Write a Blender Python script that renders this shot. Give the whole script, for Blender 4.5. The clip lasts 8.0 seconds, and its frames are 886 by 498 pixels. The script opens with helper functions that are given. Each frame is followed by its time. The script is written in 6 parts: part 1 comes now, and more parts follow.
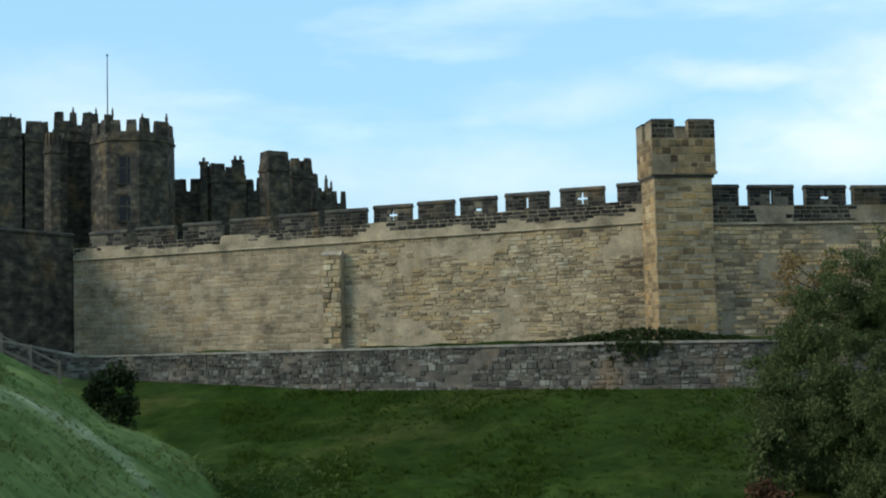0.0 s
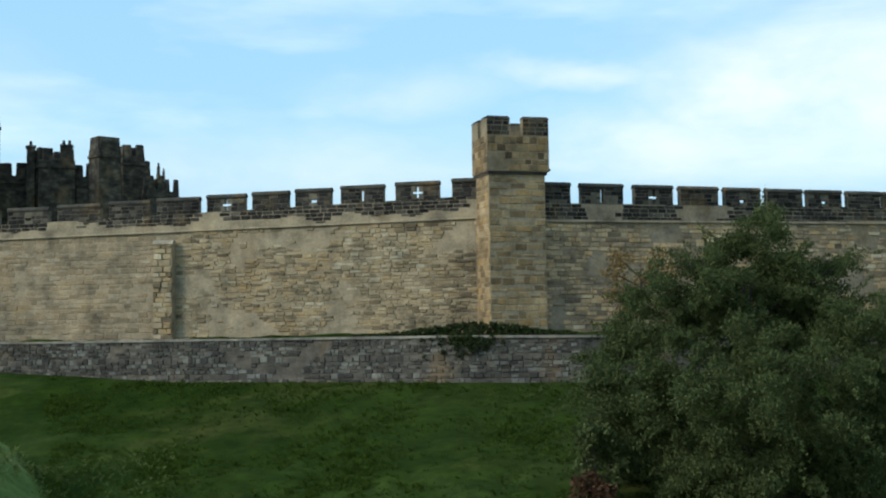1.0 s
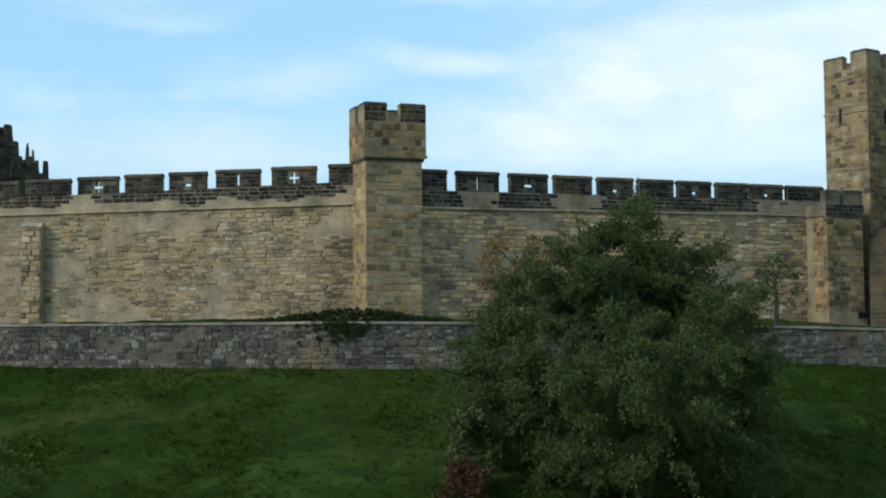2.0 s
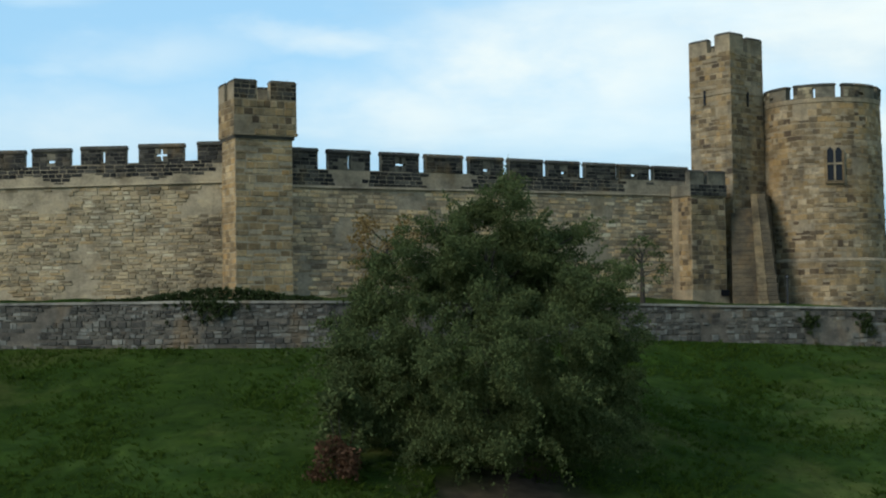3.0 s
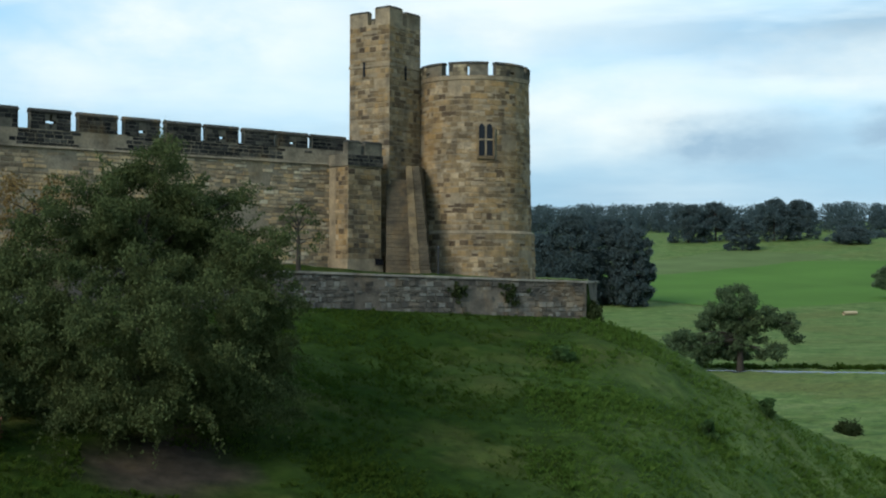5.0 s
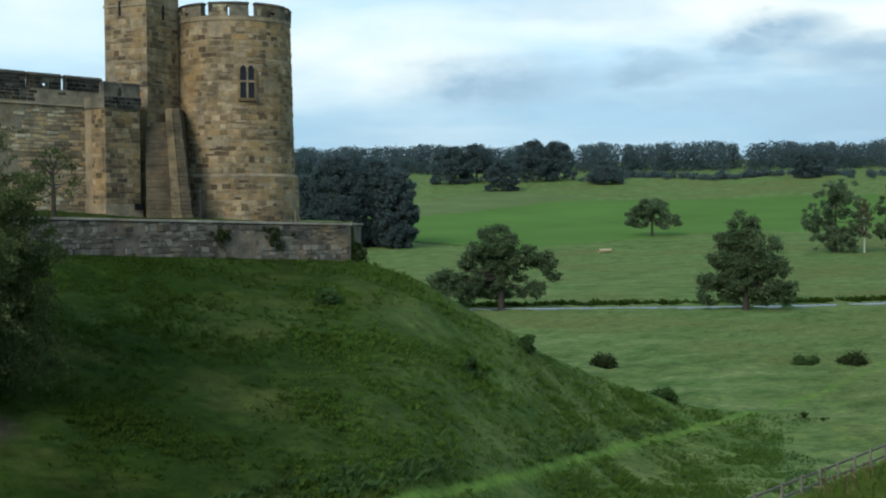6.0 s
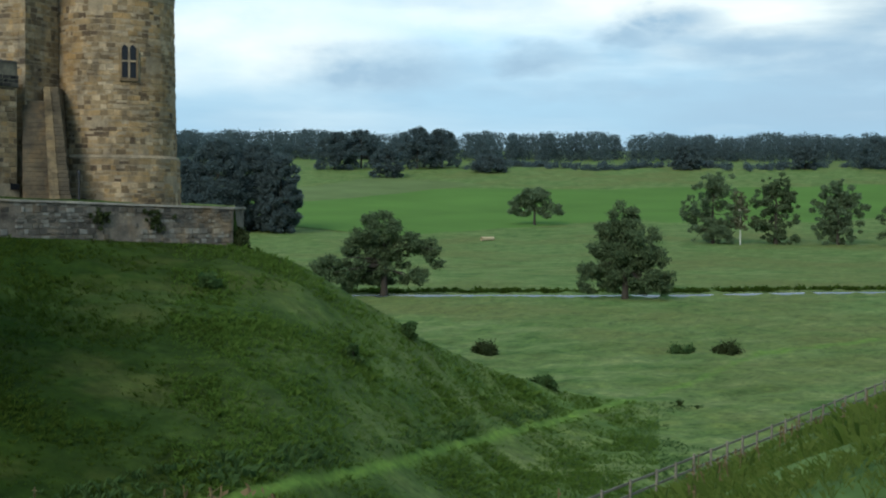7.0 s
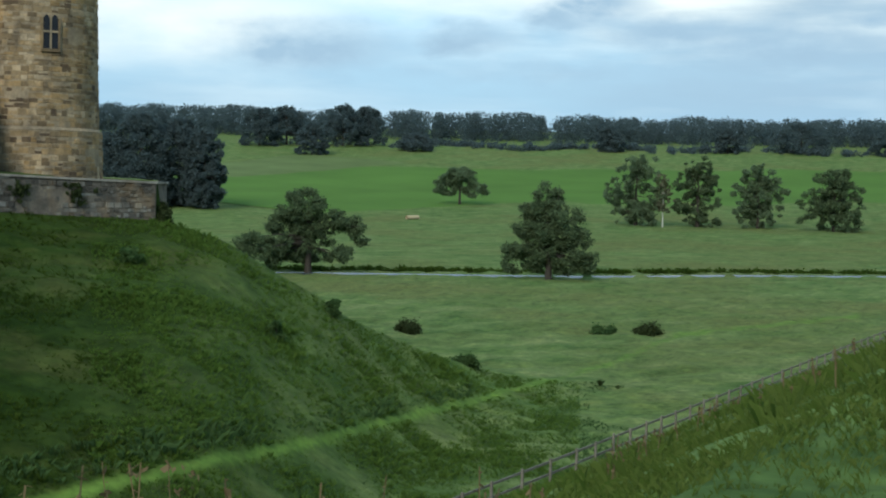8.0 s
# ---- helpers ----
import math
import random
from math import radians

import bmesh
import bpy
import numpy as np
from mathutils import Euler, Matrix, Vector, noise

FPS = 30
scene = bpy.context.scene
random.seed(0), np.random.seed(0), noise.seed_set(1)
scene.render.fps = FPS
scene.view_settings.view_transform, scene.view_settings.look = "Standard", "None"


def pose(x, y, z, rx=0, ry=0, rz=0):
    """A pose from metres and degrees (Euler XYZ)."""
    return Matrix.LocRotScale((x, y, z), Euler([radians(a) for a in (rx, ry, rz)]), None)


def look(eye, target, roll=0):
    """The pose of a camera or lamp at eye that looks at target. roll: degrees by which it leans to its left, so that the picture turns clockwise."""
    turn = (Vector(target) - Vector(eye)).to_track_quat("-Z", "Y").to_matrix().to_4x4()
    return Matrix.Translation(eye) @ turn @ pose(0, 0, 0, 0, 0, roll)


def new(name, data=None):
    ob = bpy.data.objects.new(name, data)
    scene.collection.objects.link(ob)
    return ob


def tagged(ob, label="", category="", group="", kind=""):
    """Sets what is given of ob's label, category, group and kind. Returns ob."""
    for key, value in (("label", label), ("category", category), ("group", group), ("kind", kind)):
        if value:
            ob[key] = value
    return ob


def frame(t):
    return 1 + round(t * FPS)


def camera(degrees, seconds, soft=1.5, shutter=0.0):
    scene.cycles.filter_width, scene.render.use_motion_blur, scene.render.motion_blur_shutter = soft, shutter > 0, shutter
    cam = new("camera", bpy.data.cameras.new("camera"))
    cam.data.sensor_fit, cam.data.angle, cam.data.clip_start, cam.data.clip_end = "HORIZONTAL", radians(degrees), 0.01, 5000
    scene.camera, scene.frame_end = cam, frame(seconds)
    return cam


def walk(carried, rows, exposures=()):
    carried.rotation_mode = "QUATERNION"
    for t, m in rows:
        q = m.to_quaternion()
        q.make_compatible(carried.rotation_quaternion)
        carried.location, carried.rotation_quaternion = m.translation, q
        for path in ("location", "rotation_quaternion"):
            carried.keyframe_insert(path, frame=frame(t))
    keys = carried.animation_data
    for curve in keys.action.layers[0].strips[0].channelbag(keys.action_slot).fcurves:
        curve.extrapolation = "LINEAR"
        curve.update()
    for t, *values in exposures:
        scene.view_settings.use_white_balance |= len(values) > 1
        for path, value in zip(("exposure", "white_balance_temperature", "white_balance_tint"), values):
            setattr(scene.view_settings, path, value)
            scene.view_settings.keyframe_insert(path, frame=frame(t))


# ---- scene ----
# The camera stands at the roadside, on top of a bank, and pans to its right.
cam = camera(35.47, 8.0, soft=2.1)


def aim(yaw, pitch, roll):
    """The camera at its one place; yaw to the right, pitch up, in degrees."""
    a, b = radians(yaw), radians(pitch)
    return look((0, 0, 0), (math.sin(a) * math.cos(b), math.cos(a) * math.cos(b), math.sin(b)), roll)


PATH = [
    (0.0, aim(-9.87, 4.55, -1.43)),
    (0.5, aim(-6.46, 4.23, -1.29)),
    (1.0, aim(-3.02, 4.12, -0.84)),
    (1.5, aim(0.00, 4.01, -0.41)),
    (1.7, aim(0.82, 3.87, -0.45)),
    (2.8, aim(6.25, 2.56, -0.82)),
    (3.0, aim(7.43, 2.55, -0.83)),
    (3.5, aim(10.53, 2.30, -0.96)),
    (4.0, aim(13.11, 1.84, -0.36)),
    (4.5, aim(17.21, 1.18, 0.07)),
    (4.7, aim(18.91, 1.32, 0.15)),
    (5.8, aim(29.34, -0.80, -0.44)),
    (6.0, aim(31.27, -1.31, -0.61)),
    (6.5, aim(34.50, -1.44, -0.44)),
    (7.0, aim(36.09, -1.88, 0.36)),
    (7.5, aim(38.07, -2.30, 0.95)),
    (8.0, aim(39.22, -2.72, 1.29)),
]
walk(cam, PATH, [(0.0, 0.42, 6500, 4), (1.5, 0.38, 6500, 4), (3.0, 0.27, 6500, 4), (4.5, 0.30, 6500, 4), (6.0, 0.36, 6500, 4), (8.0, 0.4, 6500, 4)])

# ---- sky and sun ----
world = bpy.data.worlds.new("sky")
scene.world = world
world.use_nodes = True
wn, wl = world.node_tree.nodes, world.node_tree.links
wn.clear()
w_out = wn.new("ShaderNodeOutputWorld")
w_bg = wn.new("ShaderNodeBackground")
w_bg.inputs["Strength"].default_value = 0.17
w_sky = wn.new("ShaderNodeTexSky")
w_sky.sky_type = "NISHITA"
w_sky.sun_disc = False
w_sky.sun_elevation = radians(32)
w_sky.sun_rotation = radians(-119)
w_sky.air_density, w_sky.dust_density, w_sky.ozone_density = 1.0, 1.2, 1.5
w_co = wn.new("ShaderNodeTexCoord")
w_map = wn.new("ShaderNodeMapping")
w_map.inputs["Scale"].default_value = (1.6, 1.6, 7.0)
w_map.inputs["Location"].default_value = (0.35, 0.1, 0.2)
w_noise = wn.new("ShaderNodeTexNoise")
w_noise.inputs["Scale"].default_value = 2.1
w_noise.inputs["Detail"].default_value = 7
w_noise.inputs["Roughness"].default_value = 0.52
w_ramp = wn.new("ShaderNodeValToRGB")
w_ramp.color_ramp.elements[0].position = 0.45
w_ramp.color_ramp.elements[1].position = 0.85
# thicker cloud low down, with blue-grey undersides
w_map2 = wn.new("ShaderNodeMapping")
w_map2.inputs["Scale"].default_value = (2.6, 2.6, 17.0)
w_map2.inputs["Location"].default_value = (1.7, 0.6, 0.35)
w_noise2 = wn.new("ShaderNodeTexNoise")
w_noise2.inputs["Scale"].default_value = 1.7
w_noise2.inputs["Detail"].default_value = 6
w_ramp2 = wn.new("ShaderNodeValToRGB")
w_ramp2.color_ramp.elements[0].position = 0.47
w_ramp2.color_ramp.elements[1].position = 0.66
w_ramp2.color_ramp.elements[0].color = (5.1, 5.45, 5.45, 1)
w_ramp2.color_ramp.elements[1].color = (2.0, 2.7, 3.4, 1)
w_mix = wn.new("ShaderNodeMixRGB")
# thin high haze over the blue, and a bluer veil towards the horizon
w_thin = wn.new("ShaderNodeMixRGB")
w_thin.inputs["Fac"].default_value = 0.72
w_thin.inputs["Color2"].default_value = (1.8, 3.3, 4.8, 1)
w_sep = wn.new("ShaderNodeSeparateXYZ")
w_low = wn.new("ShaderNodeMapRange")
w_low.inputs["From Min"].default_value = 0.03
w_low.inputs["From Max"].default_value = 0.15
w_low.inputs["To Min"].default_value = 0.85
w_low.inputs["To Max"].default_value = 0.0
w_veil = wn.new("ShaderNodeMixRGB")
w_veil.inputs["Color2"].default_value = (1.75, 2.75, 3.75, 1)
wl.new(w_co.outputs["Generated"], w_sep.inputs["Vector"])
wl.new(w_sep.outputs["Z"], w_low.inputs["Value"])
wl.new(w_low.outputs["Result"], w_veil.inputs["Fac"])
wl.new(w_sky.outputs["Color"], w_thin.inputs["Color1"])
wl.new(w_co.outputs["Generated"], w_map.inputs["Vector"])
wl.new(w_co.outputs["Generated"], w_map2.inputs["Vector"])
wl.new(w_map.outputs["Vector"], w_noise.inputs["Vector"])
wl.new(w_map2.outputs["Vector"], w_noise2.inputs["Vector"])
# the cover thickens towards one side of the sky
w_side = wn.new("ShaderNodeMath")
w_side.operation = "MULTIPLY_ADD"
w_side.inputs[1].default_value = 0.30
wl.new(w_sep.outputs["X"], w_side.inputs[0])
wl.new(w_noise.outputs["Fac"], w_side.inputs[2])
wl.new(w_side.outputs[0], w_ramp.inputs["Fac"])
w_grey = wn.new("ShaderNodeMath")
w_grey.operation = "MULTIPLY_ADD"
w_grey.inputs[1].default_value = 0.15
wl.new(w_sep.outputs["X"], w_grey.inputs[0])
wl.new(w_noise2.outputs["Fac"], w_grey.inputs[2])
wl.new(w_grey.outputs[0], w_ramp2.inputs["Fac"])
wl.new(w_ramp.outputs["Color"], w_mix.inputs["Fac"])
wl.new(w_thin.outputs["Color"], w_mix.inputs["Color1"])
wl.new(w_ramp2.outputs["Color"], w_mix.inputs["Color2"])
wl.new(w_mix.outputs["Color"], w_veil.inputs["Color1"])
def cloud_masses(spots, size, grain, reach):
    """Cover of soft cloud masses; each spot is (bearing, elevation, half-width, half-height in degrees, thickness)."""
    def op(kind, a, b=None):
        m = wn.new("ShaderNodeMath")
        m.operation = kind
        for k, v in enumerate((a, b)):
            if isinstance(v, (int, float)):
                m.inputs[k].default_value = v
            elif v is not None:
                wl.new(v, m.inputs[k])
        return m.outputs[0]

    def vec(kind, a, b):
        m = wn.new("ShaderNodeVectorMath")
        m.operation = kind
        for k, v in enumerate((a, b)):
            if isinstance(v, tuple):
                m.inputs[k].default_value = v
            else:
                wl.new(v, m.inputs[k])
        return m

    az = op("MULTIPLY", op("ARCTAN2", w_sep.outputs["X"], w_sep.outputs["Y"]), 57.2958)
    el = op("MULTIPLY", op("ARCSINE", w_sep.outputs["Z"]), 57.2958)
    p = wn.new("ShaderNodeCombineXYZ")
    wl.new(az, p.inputs["X"])
    wl.new(el, p.inputs["Y"])
    no = wn.new("ShaderNodeTexNoise")
    no.inputs["Scale"].default_value = grain
    no.inputs["Detail"].default_value = 6
    no.inputs["Roughness"].default_value = 0.55
    wl.new(vec("MULTIPLY", p.outputs["Vector"], (0.6, 1.2, 1.0)).outputs["Vector"], no.inputs["Vector"])
    off = vec("MULTIPLY", vec("SUBTRACT", no.outputs["Color"], (0.5, 0.5, 0.5)).outputs["Vector"], (size, size * 0.5, 0.0))
    q = vec("ADD", p.outputs["Vector"], off.outputs["Vector"]).outputs["Vector"]
    total = None
    for a, e, wa, we, thick in spots:
        d = vec("MULTIPLY", vec("SUBTRACT", q, (a, e, 0.0)).outputs["Vector"], (1 / wa, 1 / we, 0.0))
        ln = wn.new("ShaderNodeVectorMath")
        ln.operation = "LENGTH"
        wl.new(d.outputs["Vector"], ln.inputs[0])
        r = wn.new("ShaderNodeMapRange")
        r.interpolation_type = "SMOOTHSTEP"
        r.inputs["From Min"].default_value, r.inputs["From Max"].default_value = 1.35, reach
        wl.new(ln.outputs["Value"], r.inputs["Value"])
        one = op("MULTIPLY", r.outputs["Result"], thick)
        total = one if total is None else op("MAXIMUM", total, one)
    return op("MULTIPLY", total, op("ADD", op("MULTIPLY", no.outputs["Fac"], 1.7), 0.08))


def lay_clouds(under, cover, colour):
    m = wn.new("ShaderNodeMixRGB")
    m.use_clamp = False
    m.inputs["Color2"].default_value = (*colour, 1)
    wl.new(cover, m.inputs["Fac"])
    wl.new(under, m.inputs["Color1"])
    return m.outputs["Color"]


# bright masses over the wall and the towers, then small blue-grey ones above the hills
w_sum = lay_clouds(w_veil.outputs["Color"], cloud_masses([(13, 10.0, 9, 3.4, 1.0), (2.5, 11.1, 5, 0.9, 0.6), (6, 8.4, 6, 1.8, 0.7), (24, 11.5, 9, 4.5, 0.9), (29, 7.0, 8, 2.4, 0.9), (42, 8.2, 12, 1.6, 0.9), (-8, 7.6, 12, 2.0, 0.45), (-25, 10.5, 6, 2.2, 0.4), (-4, 10.5, 5, 1.2, 0.35), (62, 9, 9, 2, 0.8)], 5.5, 0.32, 0.0), (4.5, 4.8, 4.9))
w_sum = lay_clouds(w_sum, cloud_masses([(33.9, 5.4, 4.6, 1.3, 1.0), (39.7, 5.85, 2.6, 0.75, 1.0), (43.6, 6.9, 2.0, 0.55, 1.0), (45.5, 7.4, 2.2, 0.8, 1.1), (48.7, 6.3, 2.8, 0.85, 1.0), (53.5, 5.6, 6.0, 1.5, 1.0), (57, 7.0, 3.5, 0.9, 1.1), (44, 4.6, 9.0, 0.7, 0.5), (53, 4.0, 10.0, 1.2, 0.6)], 3.0, 0.75, 0.0), (1.85, 2.65, 3.5))
wl.new(w_sum, w_bg.inputs["Color"])
wl.new(w_bg.outputs["Background"], w_out.inputs["Surface"])

sun = new("sun", bpy.data.lights.new("sun", "SUN"))
sun.data.energy, sun.data.angle, sun.data.color = 1.9, radians(22), (1.0, 0.955, 0.88)
sun.matrix_world = look((-72, -40, 52), (0, 0, 0))


# ---- materials ----
def mat(name, rough=0.9):
    m = bpy.data.materials.new(name)
    m.use_nodes = True
    b = m.node_tree.nodes["Principled BSDF"]
    b.inputs["Roughness"].default_value = rough
    b.inputs["Specular IOR Level"].default_value = 0.2
    return m, m.node_tree.nodes, m.node_tree.links, b


def ramp_node(n, stops):
    r = n.new("ShaderNodeValToRGB")
    e = r.color_ramp.elements
    while len(e) < len(stops):
        e.new(0.5)
    for k, (pos, col) in enumerate(stops):
        e[k].position, e[k].color = pos, (*col, 1)
    return r


def noise_node(n, l, scale, detail=4, stretch=(1, 1, 1), rough=0.55):
    co = n.new("ShaderNodeTexCoord")
    ge = n.new("ShaderNodeNewGeometry")
    mp = n.new("ShaderNodeMapping")
    mp.inputs["Scale"].default_value = stretch
    no = n.new("ShaderNodeTexNoise")
    no.inputs["Scale"].default_value = scale
    no.inputs["Detail"].default_value = detail
    no.inputs["Roughness"].default_value = rough
    l.new(ge.outputs["Position"], mp.inputs["Vector"])
    l.new(mp.outputs["Vector"], no.inputs["Vector"])
    n.remove(co)
    return no


def mix_node(n, l, fac, a, b, kind="MIX"):
    m = n.new("ShaderNodeMixRGB")
    m.blend_type = kind
    for key, v in (("Fac", fac), ("Color1", a), ("Color2", b)):
        if isinstance(v, (int, float)):
            m.inputs[key].default_value = v
        elif isinstance(v, tuple):
            m.inputs[key].default_value = (*v, 1)
        else:
            l.new(v, m.inputs[key])
    return m.outputs["Color"]


def bump(n, l, b, height, strength, distance):
    k = n.new("ShaderNodeBump")
    k.inputs["Strength"].default_value = strength
    k.inputs["Distance"].default_value = distance
    l.new(height, k.inputs["Height"])
    l.new(k.outputs["Normal"], b.inputs["Normal"])


def stone(name, stops, pick, soot=0.35, soot_col=(0.05, 0.045, 0.038), grain=9.0, rust=0.4):
    """Weathered stone. pick: 'object' or 'island' varies stone by stone, '' by noise alone."""
    m, n, l, b = mat(name)
    big = noise_node(n, l, 0.35, 5)
    fine = noise_node(n, l, grain, 6)
    streak = noise_node(n, l, 0.9, 4, (1.6, 1.6, 0.35))
    r = ramp_node(n, stops)
    if pick == "object":
        src = n.new("ShaderNodeObjectInfo").outputs["Random"]
    elif pick == "island":
        src = n.new("ShaderNodeNewGeometry").outputs["Random Per Island"]
    else:
        src = noise_node(n, l, 1.3, 5, (1, 1, 1.6)).outputs["Fac"]
    if pick:
        # lean the stone's own tint by a wide patchiness of the wall
        a = n.new("ShaderNodeMath")
        a.operation = "MULTIPLY_ADD"
        a.inputs[1].default_value = 1.1
        a.inputs[2].default_value = -0.55
        l.new(big.outputs["Fac"], a.inputs[0])
        s = n.new("ShaderNodeMath")
        s.operation = "ADD"
        l.new(src, s.inputs[0])
        l.new(a.outputs[0], s.inputs[1])
        src = s.outputs[0]
    l.new(src, r.inputs["Fac"])
    f = ramp_node(n, [(0.3, (0.72, 0.72, 0.72)), (0.7, (1.15, 1.13, 1.1))])
    l.new(fine.outputs["Fac"], f.inputs["Fac"])
    c = mix_node(n, l, 0.8, r.outputs["Color"], f.outputs["Color"], "MULTIPLY")
    # damp and ochre patches wider than a stone
    blot = noise_node(n, l, 0.75, 6, (1, 1, 1.3), 0.65)
    br = ramp_node(n, [(0.30, (0.42, 0.42, 0.42)), (0.5, (1.0, 1.0, 1.0)), (0.70, (1.38, 1.33, 1.24))])
    l.new(blot.outputs["Fac"], br.inputs["Fac"])
    c = mix_node(n, l, 0.85, c, br.outputs["Color"], "MULTIPLY")
    ochre = noise_node(n, l, 0.5, 5, (1, 1, 0.7), 0.6)
    oc = ramp_node(n, [(0.55, (0, 0, 0)), (0.72, (rust, rust, rust))])
    l.new(ochre.outputs["Fac"], oc.inputs["Fac"])
    c = mix_node(n, l, oc.outputs["Color"], c, (0.30, 0.185, 0.075))
    sr = ramp_node(n, [(0.5, (0, 0, 0)), (0.75, (soot, soot, soot))])
    l.new(streak.outputs["Fac"], sr.inputs["Fac"])
    c = mix_node(n, l, sr.outputs["Color"], c, soot_col)
    l.new(c, b.inputs["Base Color"])
    bump(n, l, b, fine.outputs["Fac"], 0.6, 0.03)
    return m


SAND = [(0.0, (0.151, 0.115, 0.0714)), (0.25, (0.2774, 0.216, 0.1336)), (0.5, (0.3734, 0.301, 0.1928)), (0.72, (0.342, 0.241, 0.1255)), (1.0, (0.436, 0.376, 0.2662))]
TAWNY = [(0.0, (0.0817, 0.0566, 0.0351)), (0.25, (0.16, 0.1157, 0.0657)), (0.5, (0.2356, 0.1723, 0.099)), (0.75, (0.2683, 0.1749, 0.0792)), (1.0, (0.3586, 0.281, 0.1827))]
DUN = [(0.0, (0.1857, 0.1375, 0.0898)), (0.3, (0.3478, 0.2541, 0.1571)), (0.6, (0.4972, 0.3707, 0.2266)), (0.8, (0.4919, 0.3201, 0.1582)), (1.0, (0.5996, 0.4895, 0.3344))]
DRESSED = [(0.0, (0.2093, 0.1639, 0.106)), (0.3, (0.2641, 0.2076, 0.136)), (0.6, (0.3116, 0.2493, 0.166)), (0.8, (0.2837, 0.2047, 0.119)), (1.0, (0.3515, 0.2959, 0.218))]
HONEY = [(0.0, (0.164, 0.114, 0.061)), (0.3, (0.275, 0.195, 0.106)), (0.6, (0.357, 0.254, 0.135)), (0.8, (0.347, 0.217, 0.093)), (1.0, (0.426, 0.318, 0.186))]
BROWN = [(0.0, (0.045, 0.04, 0.032)), (0.4, (0.115, 0.092, 0.064)), (0.75, (0.20, 0.16, 0.10)), (1.0, (0.33, 0.28, 0.19))]
SOOTY = [(0.0, (0.0101, 0.01, 0.0104)), (0.45, (0.0245, 0.0229, 0.0216)), (0.75, (0.0504, 0.0459, 0.04)), (1.0, (0.1152, 0.0999, 0.08))]
GREYS = [(0.0, (0.04, 0.0384, 0.0344)), (0.35, (0.072, 0.068, 0.059)), (0.7, (0.1064, 0.1, 0.0853)), (1.0, (0.1792, 0.1784, 0.1615))]
m_sand = stone("sandstone", SAND, "object", 0.3)
m_sand_far = stone("sandstone_small", SAND, "island", 0.3)
m_mortar = stone("lime_mortar", [(0.2, (0.265, 0.212, 0.14)), (0.8, (0.375, 0.31, 0.215))], "", 0.3, rust=0.25)
m_render = stone("smooth_render", [(0.3, (0.30, 0.26, 0.195)), (0.7, (0.39, 0.345, 0.27))], "", 0.25)
m_tawny = stone("tawny_sandstone", TAWNY, "object", 0.6, rust=0.55)
m_tawny_far = stone("tawny_sandstone_small", TAWNY, "island", 0.6, rust=0.55)
m_dressed = stone("dressed_sandstone_small", DRESSED, "island", 0.3)
m_honey = stone("honey_sandstone", HONEY, "object", 0.35)
m_honey_far = stone("honey_sandstone_small", HONEY, "island", 0.35)
m_dun = stone("dun_stone", DUN, "object", 0.35)
m_dun_far = stone("dun_stone_small", DUN, "island", 0.35)
m_dun_bed = stone("dun_mortar", [(0.2, (0.225, 0.178, 0.122)), (0.8, (0.34, 0.275, 0.195))], "", 0.35)
m_brown = stone("brown_weathered_stone", BROWN, "object", 0.45)
m_brown_far = stone("brown_weathered_stone_small", BROWN, "island", 0.45)
m_tawny_bed = stone("tawny_mortar", [(0.2, (0.19, 0.148, 0.097)), (0.8, (0.31, 0.247, 0.165))], "", 0.4)
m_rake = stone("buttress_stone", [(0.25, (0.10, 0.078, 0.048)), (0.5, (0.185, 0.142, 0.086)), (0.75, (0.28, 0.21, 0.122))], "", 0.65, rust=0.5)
# shade on the tall buttress's right half is put into this darker colour
m_step = stone("dark_step_stone", [(0.25, (0.05, 0.042, 0.031)), (0.75, (0.125, 0.10, 0.065))], "", 0.5)
m_soot = stone("sooty_stone", SOOTY, "object", 0.5)
m_soot_far = stone("sooty_stone_small", SOOTY, "island", 0.5)
m_soot_bed = stone("sooty_mortar", [(0.25, (0.07, 0.063, 0.05)), (0.75, (0.20, 0.175, 0.13))], "", 0.4)
m_soot_plain = stone("blackened_coping", [(0.25, (0.024, 0.023, 0.021)), (0.8, (0.085, 0.076, 0.06))], "", 0.4)
m_rubble = stone("grey_rubble", GREYS, "object", 0.4)
m_rubble_far = stone("grey_rubble_small", GREYS, "island", 0.4)
m_rubble_bed = stone("grey_mortar", [(0.25, (0.060, 0.054, 0.047)), (0.75, (0.165, 0.144, 0.116))], "", 0.4)
m_cap = stone("coping_slab", [(0.25, (0.15, 0.14, 0.12)), (0.8, (0.31, 0.29, 0.25))], "", 0.2)
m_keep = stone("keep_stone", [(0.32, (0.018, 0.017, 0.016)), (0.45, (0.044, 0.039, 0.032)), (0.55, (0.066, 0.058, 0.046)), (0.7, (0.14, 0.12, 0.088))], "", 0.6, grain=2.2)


def plain(name, col, rough=0.8, var=0.35, scale=3.0):
    m, n, l, b = mat(name, rough)
    no = noise_node(n, l, scale, 5)
    r = ramp_node(n, [(0.25, tuple(v * (1 - var) for v in col)), (0.75, tuple(v * (1 + var) for v in col))])
    l.new(no.outputs["Fac"], r.inputs["Fac"])
    l.new(r.outputs["Color"], b.inputs["Base Color"])
    bump(n, l, b, no.outputs["Fac"], 0.3, 0.02)
    return m


